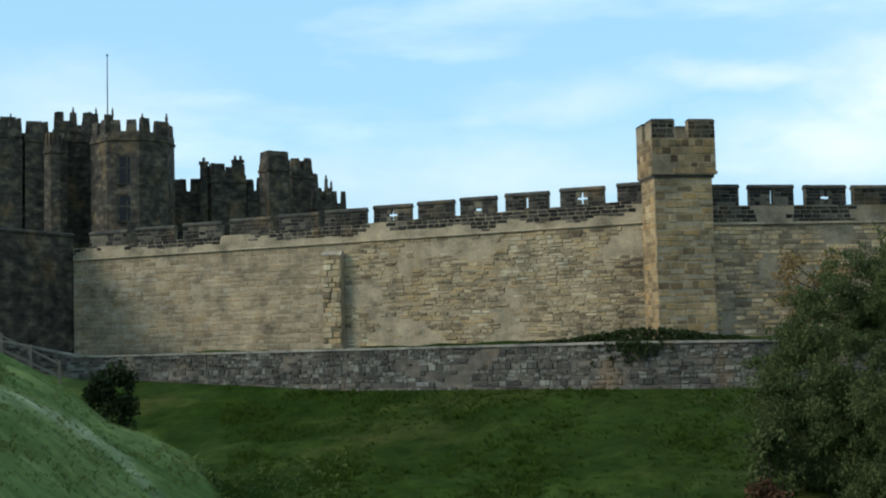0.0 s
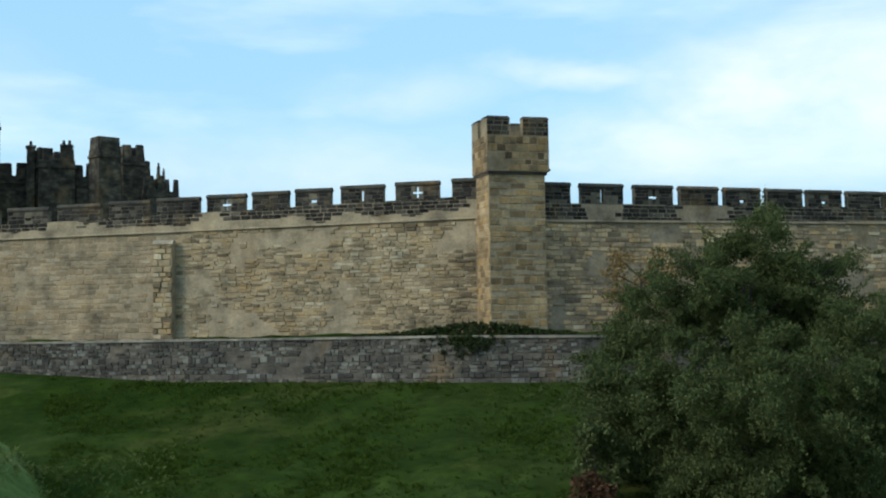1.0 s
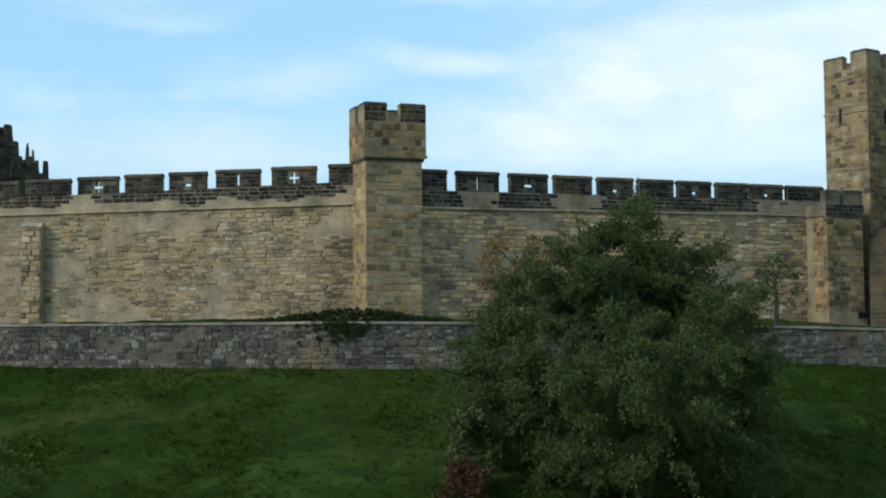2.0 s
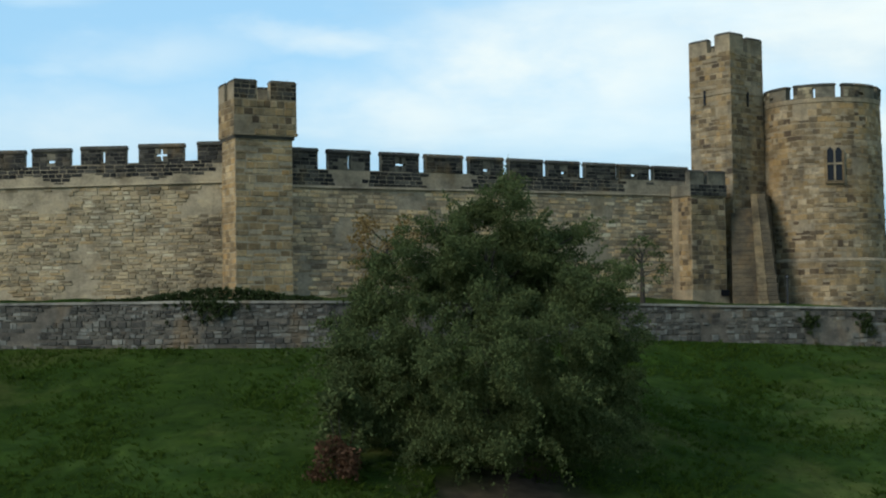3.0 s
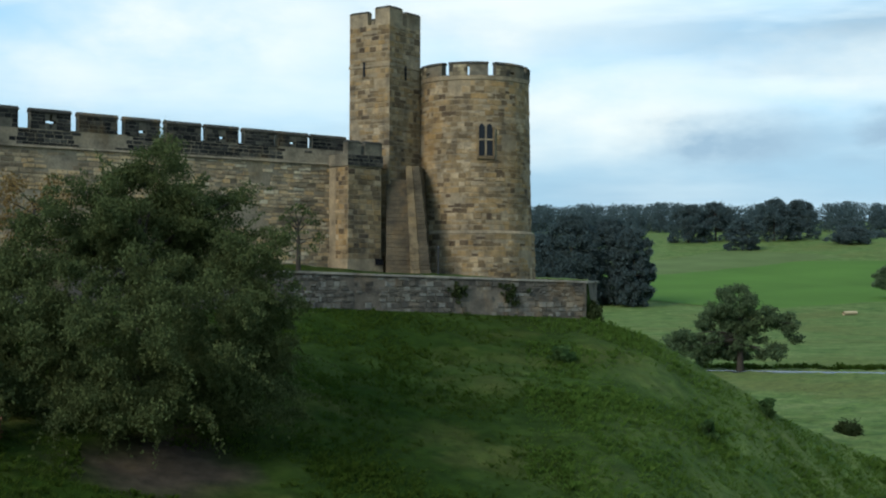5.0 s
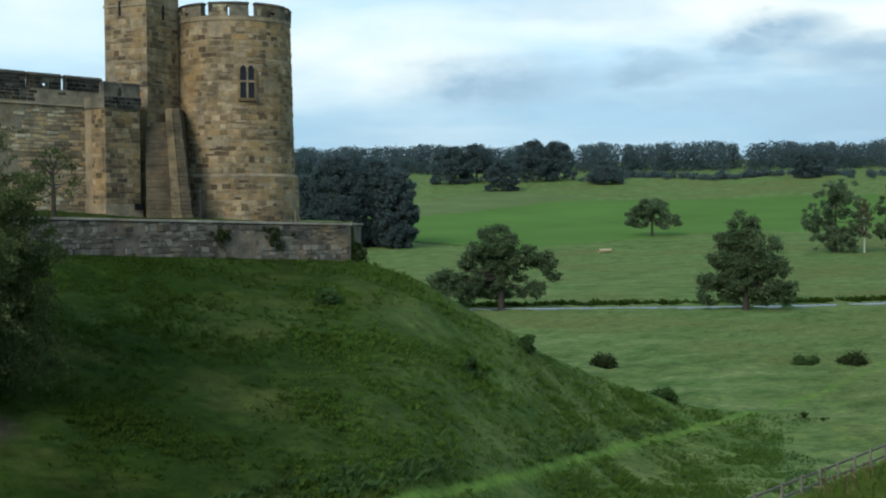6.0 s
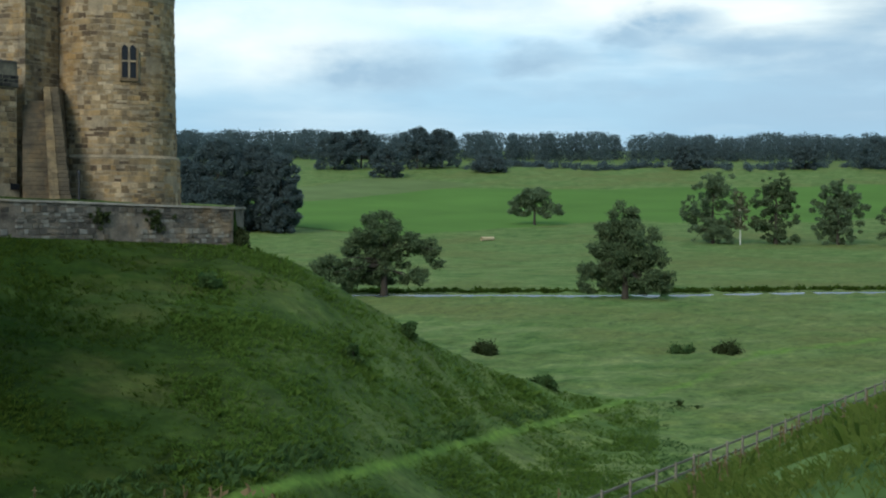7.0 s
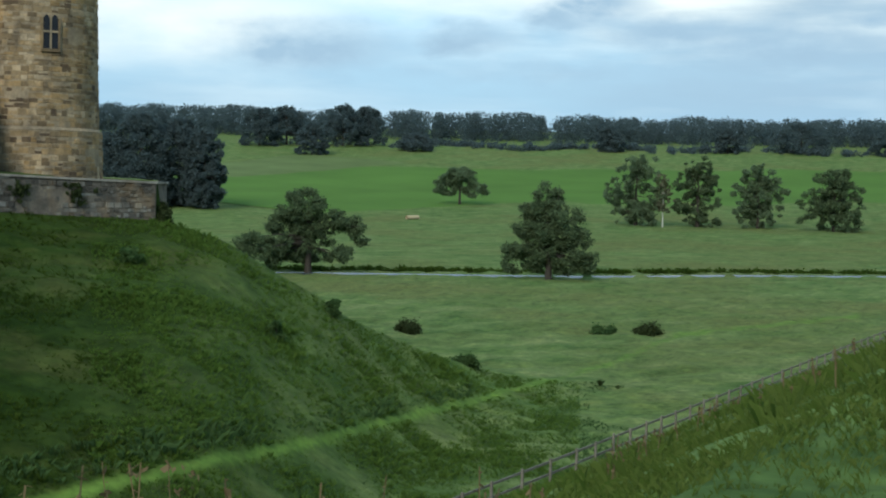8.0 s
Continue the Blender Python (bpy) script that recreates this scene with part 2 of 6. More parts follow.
def leafy(name, dark, light, through_light=0.25):
    """Leaves that differ one by one, a little translucent."""
    m, n, l, b = mat(name, 0.85)
    b.inputs["Specular IOR Level"].default_value = 0.06
    ge = n.new("ShaderNodeNewGeometry")
    no = noise_node(n, l, 0.8, 3)
    r = ramp_node(n, [(0.0, dark), (1.0, light)])
    a = n.new("ShaderNodeMath")
    a.operation = "MULTIPLY_ADD"
    a.inputs[1].default_value = 0.55
    l.new(ge.outputs["Random Per Island"], a.inputs[0])
    k = n.new("ShaderNodeMath")
    k.operation = "MULTIPLY"
    k.inputs[1].default_value = 0.5
    l.new(no.outputs["Fac"], k.inputs[0])
    l.new(k.outputs[0], a.inputs[2])
    l.new(a.outputs[0], r.inputs["Fac"])
    l.new(r.outputs["Color"], b.inputs["Base Color"])
    tr = n.new("ShaderNodeBsdfTranslucent")
    l.new(r.outputs["Color"], tr.inputs["Color"])
    mx = n.new("ShaderNodeMixShader")
    mx.inputs["Fac"].default_value = through_light
    l.new(b.outputs["BSDF"], mx.inputs[1])
    l.new(tr.outputs["BSDF"], mx.inputs[2])
    l.new(mx.outputs["Shader"], n["Material Output"].inputs["Surface"])
    return m


m_leaf = leafy("hawthorn_leaf", (0.024, 0.036, 0.013), (0.114, 0.136, 0.052))
m_oak = leafy("oak_leaf", (0.042, 0.068, 0.034), (0.116, 0.155, 0.074), 0.35)
m_grey_leaf = leafy("willow_leaf", (0.068, 0.102, 0.056), (0.150, 0.198, 0.104), 0.4)
m_amber_grey = leafy("thin_brownish_leaf", (0.075, 0.08, 0.045), (0.15, 0.15, 0.09))
# distance haze is put into the blue-grey of these far leaves
m_hazy_leaf = leafy("hazy_wood_leaf", (0.066, 0.092, 0.094), (0.094, 0.124, 0.124), 0.5)
m_amber = leafy("amber_leaf", (0.12, 0.08, 0.03), (0.26, 0.17, 0.07), 0.3)
m_yew = leafy("dark_shrub_leaf", (0.012, 0.02, 0.01), (0.035, 0.05, 0.02))
m_ivy = leafy("ivy_leaf", (0.018, 0.028, 0.010), (0.05, 0.065, 0.024))
m_rust = leafy("withered_leaf", (0.035, 0.024, 0.014), (0.125, 0.062, 0.036))
# the mound's shade is put into this blade colour; slope blades are lighter
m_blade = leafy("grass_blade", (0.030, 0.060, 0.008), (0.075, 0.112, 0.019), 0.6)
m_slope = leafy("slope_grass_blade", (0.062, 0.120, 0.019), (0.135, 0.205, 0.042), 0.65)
m_hay = leafy("long_grass_blade", (0.04, 0.078, 0.010), (0.115, 0.145, 0.035), 0.35)
m_pale = leafy("pale_grass_blade", (0.09, 0.135, 0.03), (0.19, 0.22, 0.075), 0.35)
m_rush = leafy("nettle_leaf", (0.045, 0.088, 0.028), (0.092, 0.150, 0.052), 0.55)
m_tuft = leafy("rush_tuft", (0.025, 0.045, 0.014), (0.06, 0.085, 0.03), 0.4)
m_straw = leafy("dry_seed_stalk", (0.10, 0.075, 0.04), (0.20, 0.14, 0.075), 0.3)
m_bark = plain("bark", (0.040, 0.034, 0.027), 0.95, 0.4, 5)
m_birch = plain("pale_bark", (0.5, 0.48, 0.43), 0.9, 0.3, 2)
m_wood = plain("grey_fence_wood", (0.15, 0.135, 0.11), 0.9, 0.3, 4)
m_lead = plain("dark_window", (0.012, 0.013, 0.016), 0.25, 0.2, 2)
m_iron = plain("dark_iron", (0.03, 0.03, 0.032), 0.6, 0.2, 8)
m_tan = plain("pale_log", (0.42, 0.33, 0.2), 0.9, 0.2, 2)


def ground_mat():
    """Pasture, rank turf coloured with the mound's shade, bare soil and worn tracks, each where its cover lies."""
    m, n, l, b = mat("pasture_and_shaded_turf", 0.95)
    b.inputs["Specular IOR Level"].default_value = 0.03
    big = noise_node(n, l, 0.03, 7, (1, 1, 1), 0.62)
    mid = noise_node(n, l, 0.17, 6, (1, 1.5, 1))
    fine = noise_node(n, l, 2.2, 6)

    def cover(stops, dryness):
        r = ramp_node(n, stops)
        l.new(mid.outputs["Fac"], r.inputs["Fac"])
        dry = ramp_node(n, [(0.46, (0, 0, 0)), (0.66, (dryness, dryness, dryness))])
        l.new(big.outputs["Fac"], dry.inputs["Fac"])
        return mix_node(n, l, dry.outputs["Color"], r.outputs["Color"], (0.115, 0.125, 0.042))

    def mask(key):
        at = n.new("ShaderNodeAttribute")
        at.attribute_name = key
        return at.outputs["Fac"]

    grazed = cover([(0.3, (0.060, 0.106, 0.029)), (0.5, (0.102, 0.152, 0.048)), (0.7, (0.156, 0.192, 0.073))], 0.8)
    # the mound's shade is put into this dark turf colour
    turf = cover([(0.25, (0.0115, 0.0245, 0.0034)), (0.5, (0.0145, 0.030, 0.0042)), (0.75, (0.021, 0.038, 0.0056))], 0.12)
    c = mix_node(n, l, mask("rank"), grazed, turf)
    c = mix_node(n, l, mask("trod"), c, (0.105, 0.178, 0.036))
    c = mix_node(n, l, mask("pale"), c, (0.40, 0.42, 0.28))
    c = mix_node(n, l, mask("bare"), c, (0.046, 0.037, 0.029))
    # tufts, drawn out along the slope, and withered stems among them
    tuft = noise_node(n, l, 0.6, 7, (1.0, 1.15, 1.3), 0.68)
    tr = ramp_node(n, [(0.32, (0.62, 0.66, 0.66)), (0.5, (1.0, 1.0, 1.0)), (0.7, (1.42, 1.34, 1.2))])
    l.new(tuft.outputs["Fac"], tr.inputs["Fac"])
    c = mix_node(n, l, 0.9, c, tr.outputs["Color"], "MULTIPLY")
    sere = noise_node(n, l, 0.11, 7, (1, 1.8, 1), 0.66)
    sr = ramp_node(n, [(0.53, (0, 0, 0)), (0.72, (0.4, 0.4, 0.4))])
    l.new(sere.outputs["Fac"], sr.inputs["Fac"])
    c = mix_node(n, l, sr.outputs["Color"], c, (0.115, 0.105, 0.035))
    f = ramp_node(n, [(0.3, (0.6, 0.62, 0.6)), (0.7, (1.28, 1.25, 1.2))])
    l.new(fine.outputs["Fac"], f.inputs["Fac"])
    c = mix_node(n, l, 0.7, c, f.outputs["Color"], "MULTIPLY")
    l.new(c, b.inputs["Base Color"])
    bump(n, l, b, fine.outputs["Fac"], 0.7, 0.12)
    return m


m_ground = ground_mat()
m_stubble = plain("dry_pasture", (0.105, 0.138, 0.05), 0.95, 0.2, 0.05)
m_meadow = plain("far_meadow_grass", (0.078, 0.145, 0.030), 0.95, 0.18, 0.02)
for m_ in (m_stubble, m_meadow):
    m_.node_tree.nodes["Principled BSDF"].inputs["Specular IOR Level"].default_value = 0.03
m_water, wn_, wl_, wb_ = mat("river_water", 0.08)
wb_.inputs["Base Color"].default_value = (0.05, 0.06, 0.06, 1)
wb_.inputs["Specular IOR Level"].default_value = 0.5
bump(wn_, wl_, wb_, noise_node(wn_, wl_, 0.8, 3).outputs["Fac"], 0.1, 0.05)


# ---- small tools ----
def mesh_ob(name, verts, faces, material, parent=None, label="", smooth=False):
    me = bpy.data.meshes.new(name)
    me.from_pydata([tuple(v) for v in verts], [], [tuple(f) for f in faces])
    if material:
        me.materials.append(material)
    if smooth:
        me.polygons.foreach_set("use_smooth", [True] * len(me.polygons))
    me.update()
    ob = new(name, me)
    ob.parent = parent
    if label:
        tagged(ob, label)
    return ob


def part(name, bm, material, parent, label=""):
    me = bpy.data.meshes.new(name)
    bmesh.ops.recalc_face_normals(bm, faces=bm.faces)
    bm.to_mesh(me)
    bm.free()
    me.materials.append(material)
    ob = new(name, me)
    ob.parent = parent
    if label:
        tagged(ob, label)
    return ob


def thing(name, label, category, kind="", group="", at=(0, 0, 0)):
    ob = new(name)
    ob.location = at
    return tagged(ob, label, category, group, kind)


def polar(az, d, z=0.0):
    a = radians(az)
    return Vector((d * math.sin(a), d * math.cos(a), z))


def up(az, el, d):
    """The place at bearing az and elevation el, d metres off on the level."""
    return polar(az, d, d * math.tan(radians(el)))


def add_box(bm, o, u, v, su, sv, z0, z1, bevel=0.0, taper=0.0):
    """A box on the corner o, su along u and sv along v, from z0 to z1; taper draws the top in."""
    vs = []
    for z, k in ((z0, 0.0), (z1, taper)):
        for a, b in ((k, k), (su - k, k), (su - k, sv - k), (k, sv - k)):
            p = o + u * a + v * b
            vs.append(bm.verts.new((p.x, p.y, z)))
    f = [bm.faces.new([vs[k] for k in q]) for q in ((0, 3, 2, 1), (4, 5, 6, 7), (0, 1, 5, 4), (1, 2, 6, 5), (2, 3, 7, 6), (3, 0, 4, 7))]
    if bevel:
        es = list({e for q in f for e in q.edges})
        bmesh.ops.bevel(bm, geom=es, offset=bevel, segments=1, affect="EDGES")


def frame_uv(angle):
    """Along and into a wall whose along-direction is turned by that angle from +x."""
    a = radians(angle)
    return Vector((math.cos(a), math.sin(a), 0)), Vector((-math.sin(a), math.cos(a), 0))


# ---- terrain ----
WALL_AZ = [-31, -24.65, -14, -2, 3, 16, 27.45, 31, 35, 41, 46]
WALL_D = [84, 82, 72, 65, 64.5, 71, 77, 77, 79, 91, 98]
BASE_AZ = [-31, -24.65, -14, -2, 3, 16, 27.45, 28.3, 30.3, 32.4, 34.0, 35.2, 37.3, 39.7, 41.1, 43, 46]
BASE_Z = [0.8, -0.6, -1.5, -1.6, -1.65, -1.65, -2.35, -2.6, -3.5, -5.25, -6.5, -7.75, -9.5, -11.6, -13.1, -14.6, -16.5]
CAP_Z = [2.9, 0.70, 0.68, 0.62, 0.54, 0.22, -0.27]
SPUR_AZ = [-40, -30, -27.7, -25.5, -23.5, -20.5, -18.5, -16, -12]
SPUR_Z = [3.5, 2.2, 0.7, -0.5, -2.1, -3.6, -5.1, -7.5, -13]


def level(x, y):
    """The height of the ground."""
    d = np.hypot(x, y)
    az = np.degrees(np.arctan2(x, y))
    u = np.maximum(d - 235, 0)
    far = np.where(d < 800, -14 + 1.1e-4 * u ** 2, 21.1 + (d - 800) * 0.058)
    far = np.where(d > 1500, 61.7, far)
    dw = np.interp(az, WALL_AZ, WALL_D)
    zb = np.interp(az, BASE_AZ, BASE_Z)
    s = dw - d + 0.5
    cap = np.interp(az, WALL_AZ[:7], CAP_Z)
    terrace = np.minimum(cap - 0.14 + np.maximum(-s - 1, 0) * 0.06, np.interp(az, [-31, 3, 16, 19, 28], [0.95, 0.95, 0.5, 0.12, -0.45]))
    behind = np.where(az < 27.6, np.where(d < 150, terrace, terrace - (d - 150) * 0.25), zb + s * 0.3)
    mound = np.where(s > 0, zb - np.maximum(s - 0.9, 0) * 0.265, behind)
    spur = np.interp(az, SPUR_AZ, SPUR_Z)
    spur = np.where(d < 58, spur - (58 - d) * 0.13, spur - (d - 58) * 0.3)
    spur = np.where((az > -95) & (az < -12), spur, -30)
    q = -0.366 * x + 0.93 * y
    bank = -1.65 - 0.505 * np.maximum(q - 2.5, 0)
    inside = (az > -95) & (az < 46)
    mound = np.where(inside, mound, -30)
    # the mound runs out softly into the valley floor
    gap = np.abs(far - mound)
    foot = np.maximum(far, mound) + 1.2 * np.maximum(1 - gap / 4.5, 0) ** 2 * (az > 28)
    return np.maximum(foot, np.maximum(spur, bank))


def height(x, y):
    return float(level(np.array([x]), np.array([y]))[0])


def land(az, el):
    """Where a line of sight at bearing az and elevation el comes down on the ground."""
    d = np.arange(25, 300, 0.25)
    x, y = d * math.sin(radians(az)), d * math.cos(radians(az))
    k = int(np.argmax(level(x, y) >= d * math.tan(radians(el))))
    return (float(x[k]), float(y[k]))


def track_run(pairs):
    az = np.arange(pairs[0][0], pairs[-1][0] + 0.1, 0.5)
    el = np.interp(az, [a for a, e in pairs], [e for a, e in pairs])
    return list(az), [math.hypot(*land(a, e)) for a, e in zip(az, el)]


TRACK_AZ, TRACK_D = track_run([(18, -13.9), (23.7, -12.8), (28.16, -11.95), (33.2, -10.95), (37.4, -9.8), (40.7, -8.95), (43.24, -8.2), (46.24, -7.27), (48.96, -5.95), (51.4, -5.6), (56, -4.9)])
SPUR_TRACK_AZ, SPUR_TRACK_D = track_run([(-29, -0.1), (-27.66, -0.87), (-25.5, -1.94), (-23.4, -3.35), (-21.6, -5.1), (-20, -7)])


def build_ground():
    az = np.concatenate([np.arange(-180, -40, 4.0), np.arange(-40, 70, 0.22), np.arange(70, 180, 4.0)])
    d = np.concatenate([[0.0, 1.0, 2.0], np.geomspace(3, 38, 70), np.arange(38.3, 96, 0.3), np.geomspace(96.6, 1300, 230), [1700, 2400, 3400, 4600]])
    a, r = np.meshgrid(np.radians(az), d)
    x, y = r * np.sin(a), r * np.cos(a)
    z = level(x, y)
    rough = np.zeros_like(z)
    for k in range(z.shape[0]):
        if 3 < d[k] < 240:
            amp = 0.11 + 0.0012 * d[k]
            for j in range(z.shape[1]):
                if -40 < az[j] < 70:
                    p = Vector((x[k, j] * 0.35, y[k, j] * 0.35, 0))
                    rough[k, j] = amp * (noise.noise(p) + 0.6 * noise.noise(p * 2.7))
    near_wall = np.interp(np.degrees(a), WALL_AZ, WALL_D) - r
    rough *= np.clip(np.abs(near_wall) / 3, 0.1, 1)
    z = z + rough
    n = len(az)
    verts = np.stack([x, y, z], -1).reshape(-1, 3)
    i, j = np.meshgrid(np.arange(len(d) - 1), np.arange(n), indexing="ij")
    j2 = (j + 1) % n
    faces = np.stack([i * n + j, i * n + j2, (i + 1) * n + j2, (i + 1) * n + j], -1).reshape(-1, 4)[:, ::-1]
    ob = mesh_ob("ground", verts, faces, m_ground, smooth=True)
    # kinds of cover: rank turf with painted shade on the mound and by the track, bare soil, trodden track, pale worn
    # grass
    fa, fr = np.degrees(a).reshape(-1), r.reshape(-1)
    wave = np.array([noise.noise(Vector((p[0] * 0.16, p[1] * 0.16, 2))) + 0.5 * noise.noise(Vector((p[0] * 0.7, p[1] * 0.7, 6))) if 20 < q < 260 else 0.0 for p, q in zip(verts, fr)])
    soft = lambda v, w: np.clip(v / w + 0.5 + 0.5 * wave, 0, 1)
    fq = fr * np.sin(np.radians(68.5 - fa))
    wall_d = np.interp(fa, WALL_AZ, WALL_D)
    track = np.interp(fa, TRACK_AZ, TRACK_D)
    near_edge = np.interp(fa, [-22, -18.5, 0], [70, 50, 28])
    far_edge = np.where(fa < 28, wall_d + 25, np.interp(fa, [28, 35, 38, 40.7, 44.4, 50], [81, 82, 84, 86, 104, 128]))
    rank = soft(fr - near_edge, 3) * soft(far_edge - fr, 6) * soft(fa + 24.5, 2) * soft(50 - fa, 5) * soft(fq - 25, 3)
    # painted shade is full on the mound and fades by bearing towards the valley
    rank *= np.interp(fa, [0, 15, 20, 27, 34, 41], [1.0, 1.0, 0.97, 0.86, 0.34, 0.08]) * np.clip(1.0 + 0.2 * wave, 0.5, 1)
    bare = np.clip(1.5 - np.abs(fa - 10.9) / 3.6 - np.abs(fr - 48.6) / 2.6 + 0.9 * wave, 0, 1) ** 0.7
    trod = np.exp(-((fr - track) / (0.5 + 0.013 * np.maximum(fr - 45, 0))) ** 4) * (fa > 16) * (fa < 56) * np.clip(0.95 + 0.25 * wave, 0, 1)
    pale = np.exp(-((fr - np.interp(fa, SPUR_TRACK_AZ, SPUR_TRACK_D)) / 1.1) ** 2) * (fa < -20) * (fa > -34) * np.clip(0.55 + 1.1 * wave, 0, 1)
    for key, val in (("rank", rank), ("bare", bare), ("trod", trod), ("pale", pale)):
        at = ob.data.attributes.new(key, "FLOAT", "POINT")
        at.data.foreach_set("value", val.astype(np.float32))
    return ob


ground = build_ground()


def drape(name, line, width, material, label, category, lift=0.06, ragged=0.3, step=2.0, dip=0.25):
    """A strip laid on the ground along a line of (x, y)."""
    pts = [Vector((*p, 0)) for p in line]
    run = []
    for a, b in zip(pts, pts[1:]):
        k = max(1, int((b - a).length / step))
        run += [a.lerp(b, t / k) for t in range(k)]
    run.append(pts[-1])
    verts, faces = [], []
    cols = 5
    for k, p in enumerate(run):
        t = run[min(k + 1, len(run) - 1)] - run[max(k - 1, 0)]
        side = Vector((-t.y, t.x, 0)).normalized()
        w = width * (1 + ragged * noise.noise(p * 0.13))
        off = width * ragged * noise.noise(p * 0.07 + Vector((9, 3, 1)))
        for c in range(cols):
            q = p + side * (off + w * (c / (cols - 1) - 0.5))
            verts.append((q.x, q.y, height(q.x, q.y) + lift - (dip if c in (0, cols - 1) else 0)))
    for k in range(len(run) - 1):
        for c in range(cols - 1):
            b = k * cols + c
            faces.append((b, b + 1, b + cols + 1, b + cols))
    ob = mesh_ob(name, verts, faces, material, smooth=True)
    return tagged(ob, label, category, kind="structure")


def xy(az, d):
    return (d * math.sin(radians(az)), d * math.cos(radians(az)))


drape("water", [xy(28, 208), xy(35, 210), xy(44.3, 214), xy(51, 230), xy(57, 243), xy(64, 262)], 3.4, m_water, "narrow grey river winding through flat pasture", "river", 0.12, 0.25, 4)
drape("field", [xy(28, 610), xy(31, 650), xy(33.5, 690), xy(35.0, 720)], 70, m_stubble, "dry yellowish pasture beyond the meadow", "field", 0.35, 0.25, 20, 0.4)
drape("meadow", [xy(27, 505), xy(34, 550), xy(40, 590), xy(47, 610), xy(54, 620), xy(62, 640)], 190, m_meadow, "smooth bright green meadow rising to the woods", "meadow", 0.25, 0.15, 20, 0.35)


# ---- low retaining wall ----
def low_wall():
    wall = thing("low_wall", "low grey rubble retaining wall with flat pale coping", "wall", "structure")
    az = list(np.linspace(-31, 27.45, 48))
    pts = [polar(a, float(np.interp(a, WALL_AZ, WALL_D))) for a in az]
    caps = [float(np.interp(a, WALL_AZ[:7], CAP_Z)) for a in az]
    feet = [float(np.interp(a, BASE_AZ, BASE_Z)) - 0.9 for a in az]
    # the far end turns back behind the round tower
    pts += [polar(27.9, 84), polar(27.3, 95)]
    caps += [-0.3, -0.3]
    feet += [-5.5, -6]

    def sweep(name, t0, t1, lo, hi, material, label=""):
        verts, faces = [], []
        for k, p in enumerate(pts):
            t = (pts[min(k + 1, len(pts) - 1)] - pts[max(k - 1, 0)]).normalized()
            n = Vector((t.y, -t.x, 0))
            for off, z in ((t0, lo[k]), (t0, hi[k]), (t1, hi[k]), (t1, lo[k])):
                q = p + n * off
                verts.append((q.x, q.y, z + 0.02 * noise.noise(p * 0.8)))
        for k in range(len(pts) - 1):
            b = k * 4
            for c in range(4):
                faces.append((b + c, b + (c + 1) % 4, b + 4 + (c + 1) % 4, b + 4 + c))
        e = len(pts) * 4 - 4
        faces += [(3, 2, 1, 0), (e, e + 1, e + 2, e + 3)]
        return mesh_ob(name, verts, faces, material, wall, label)

    sweep("core", 0.0, -1.1, feet, [c - 0.12 for c in caps], m_rubble_bed)
    sweep("coping", 0.1, -1.2, [c - 0.118 for c in caps], caps, m_cap, "pale worn stone coping")
    return wall, pts, caps, feet


low, LOW_P, LOW_C, LOW_F = low_wall()


# ---- curtain walls ----
class Wall:
    """A straight battlemented wall: its line, and the heights of its foot, string course, sill and merlon tops."""

    def __init__(self, a, b, foot, string, sill, top, thick=1.6):
        self.a, self.b = Vector((a.x, a.y, 0)), Vector((b.x, b.y, 0))
        self.len = (self.b - self.a).length
        self.u = (self.b - self.a).normalized()
        n = Vector((self.u.y, -self.u.x, 0))
        if n.dot(-self.a) < 0:
            n = -n
        self.n, self.thick = n, thick
        self.foot, self.string, self.sill, self.top = foot, string, sill, top

    def at(self, pair, s):
        return pair[0] + (pair[1] - pair[0]) * s / self.len

    def place(self, s, z, out=0.0):
        p = self.a + self.u * s + self.n * out
        return Vector((p.x, p.y, z))

    def meet(self, az):
        """How far along the wall a bearing meets it."""
        d = Vector((math.sin(radians(az)), math.cos(radians(az)), 0))
        m = Matrix(((d.x, -self.u.x), (d.y, -self.u.y)))
        return (m.inverted() @ Vector((self.a.x, self.a.y)))[1]


def prism(bm, w, s0, s1, lo0, lo1, hi0, hi1, front, back, cham=0.0):
    """A block of the wall between s0 and s1; cham slopes its top's front edge."""
    ring = []
    for s, lo, hi in ((s0, lo0, hi0), (s1, lo1, hi1)):
        ring.append([bm.verts.new(w.place(s, z, o)) for o, z in ((front, lo), (front, hi - cham), (front - cham, hi), (back + cham, hi), (back, hi - cham), (back, lo))])
    n = 6
    for k in range(n):
        bm.faces.new((ring[0][k], ring[0][(k + 1) % n], ring[1][(k + 1) % n], ring[1][k]))
    bm.faces.new(ring[0])
    bm.faces.new(ring[1][::-1])


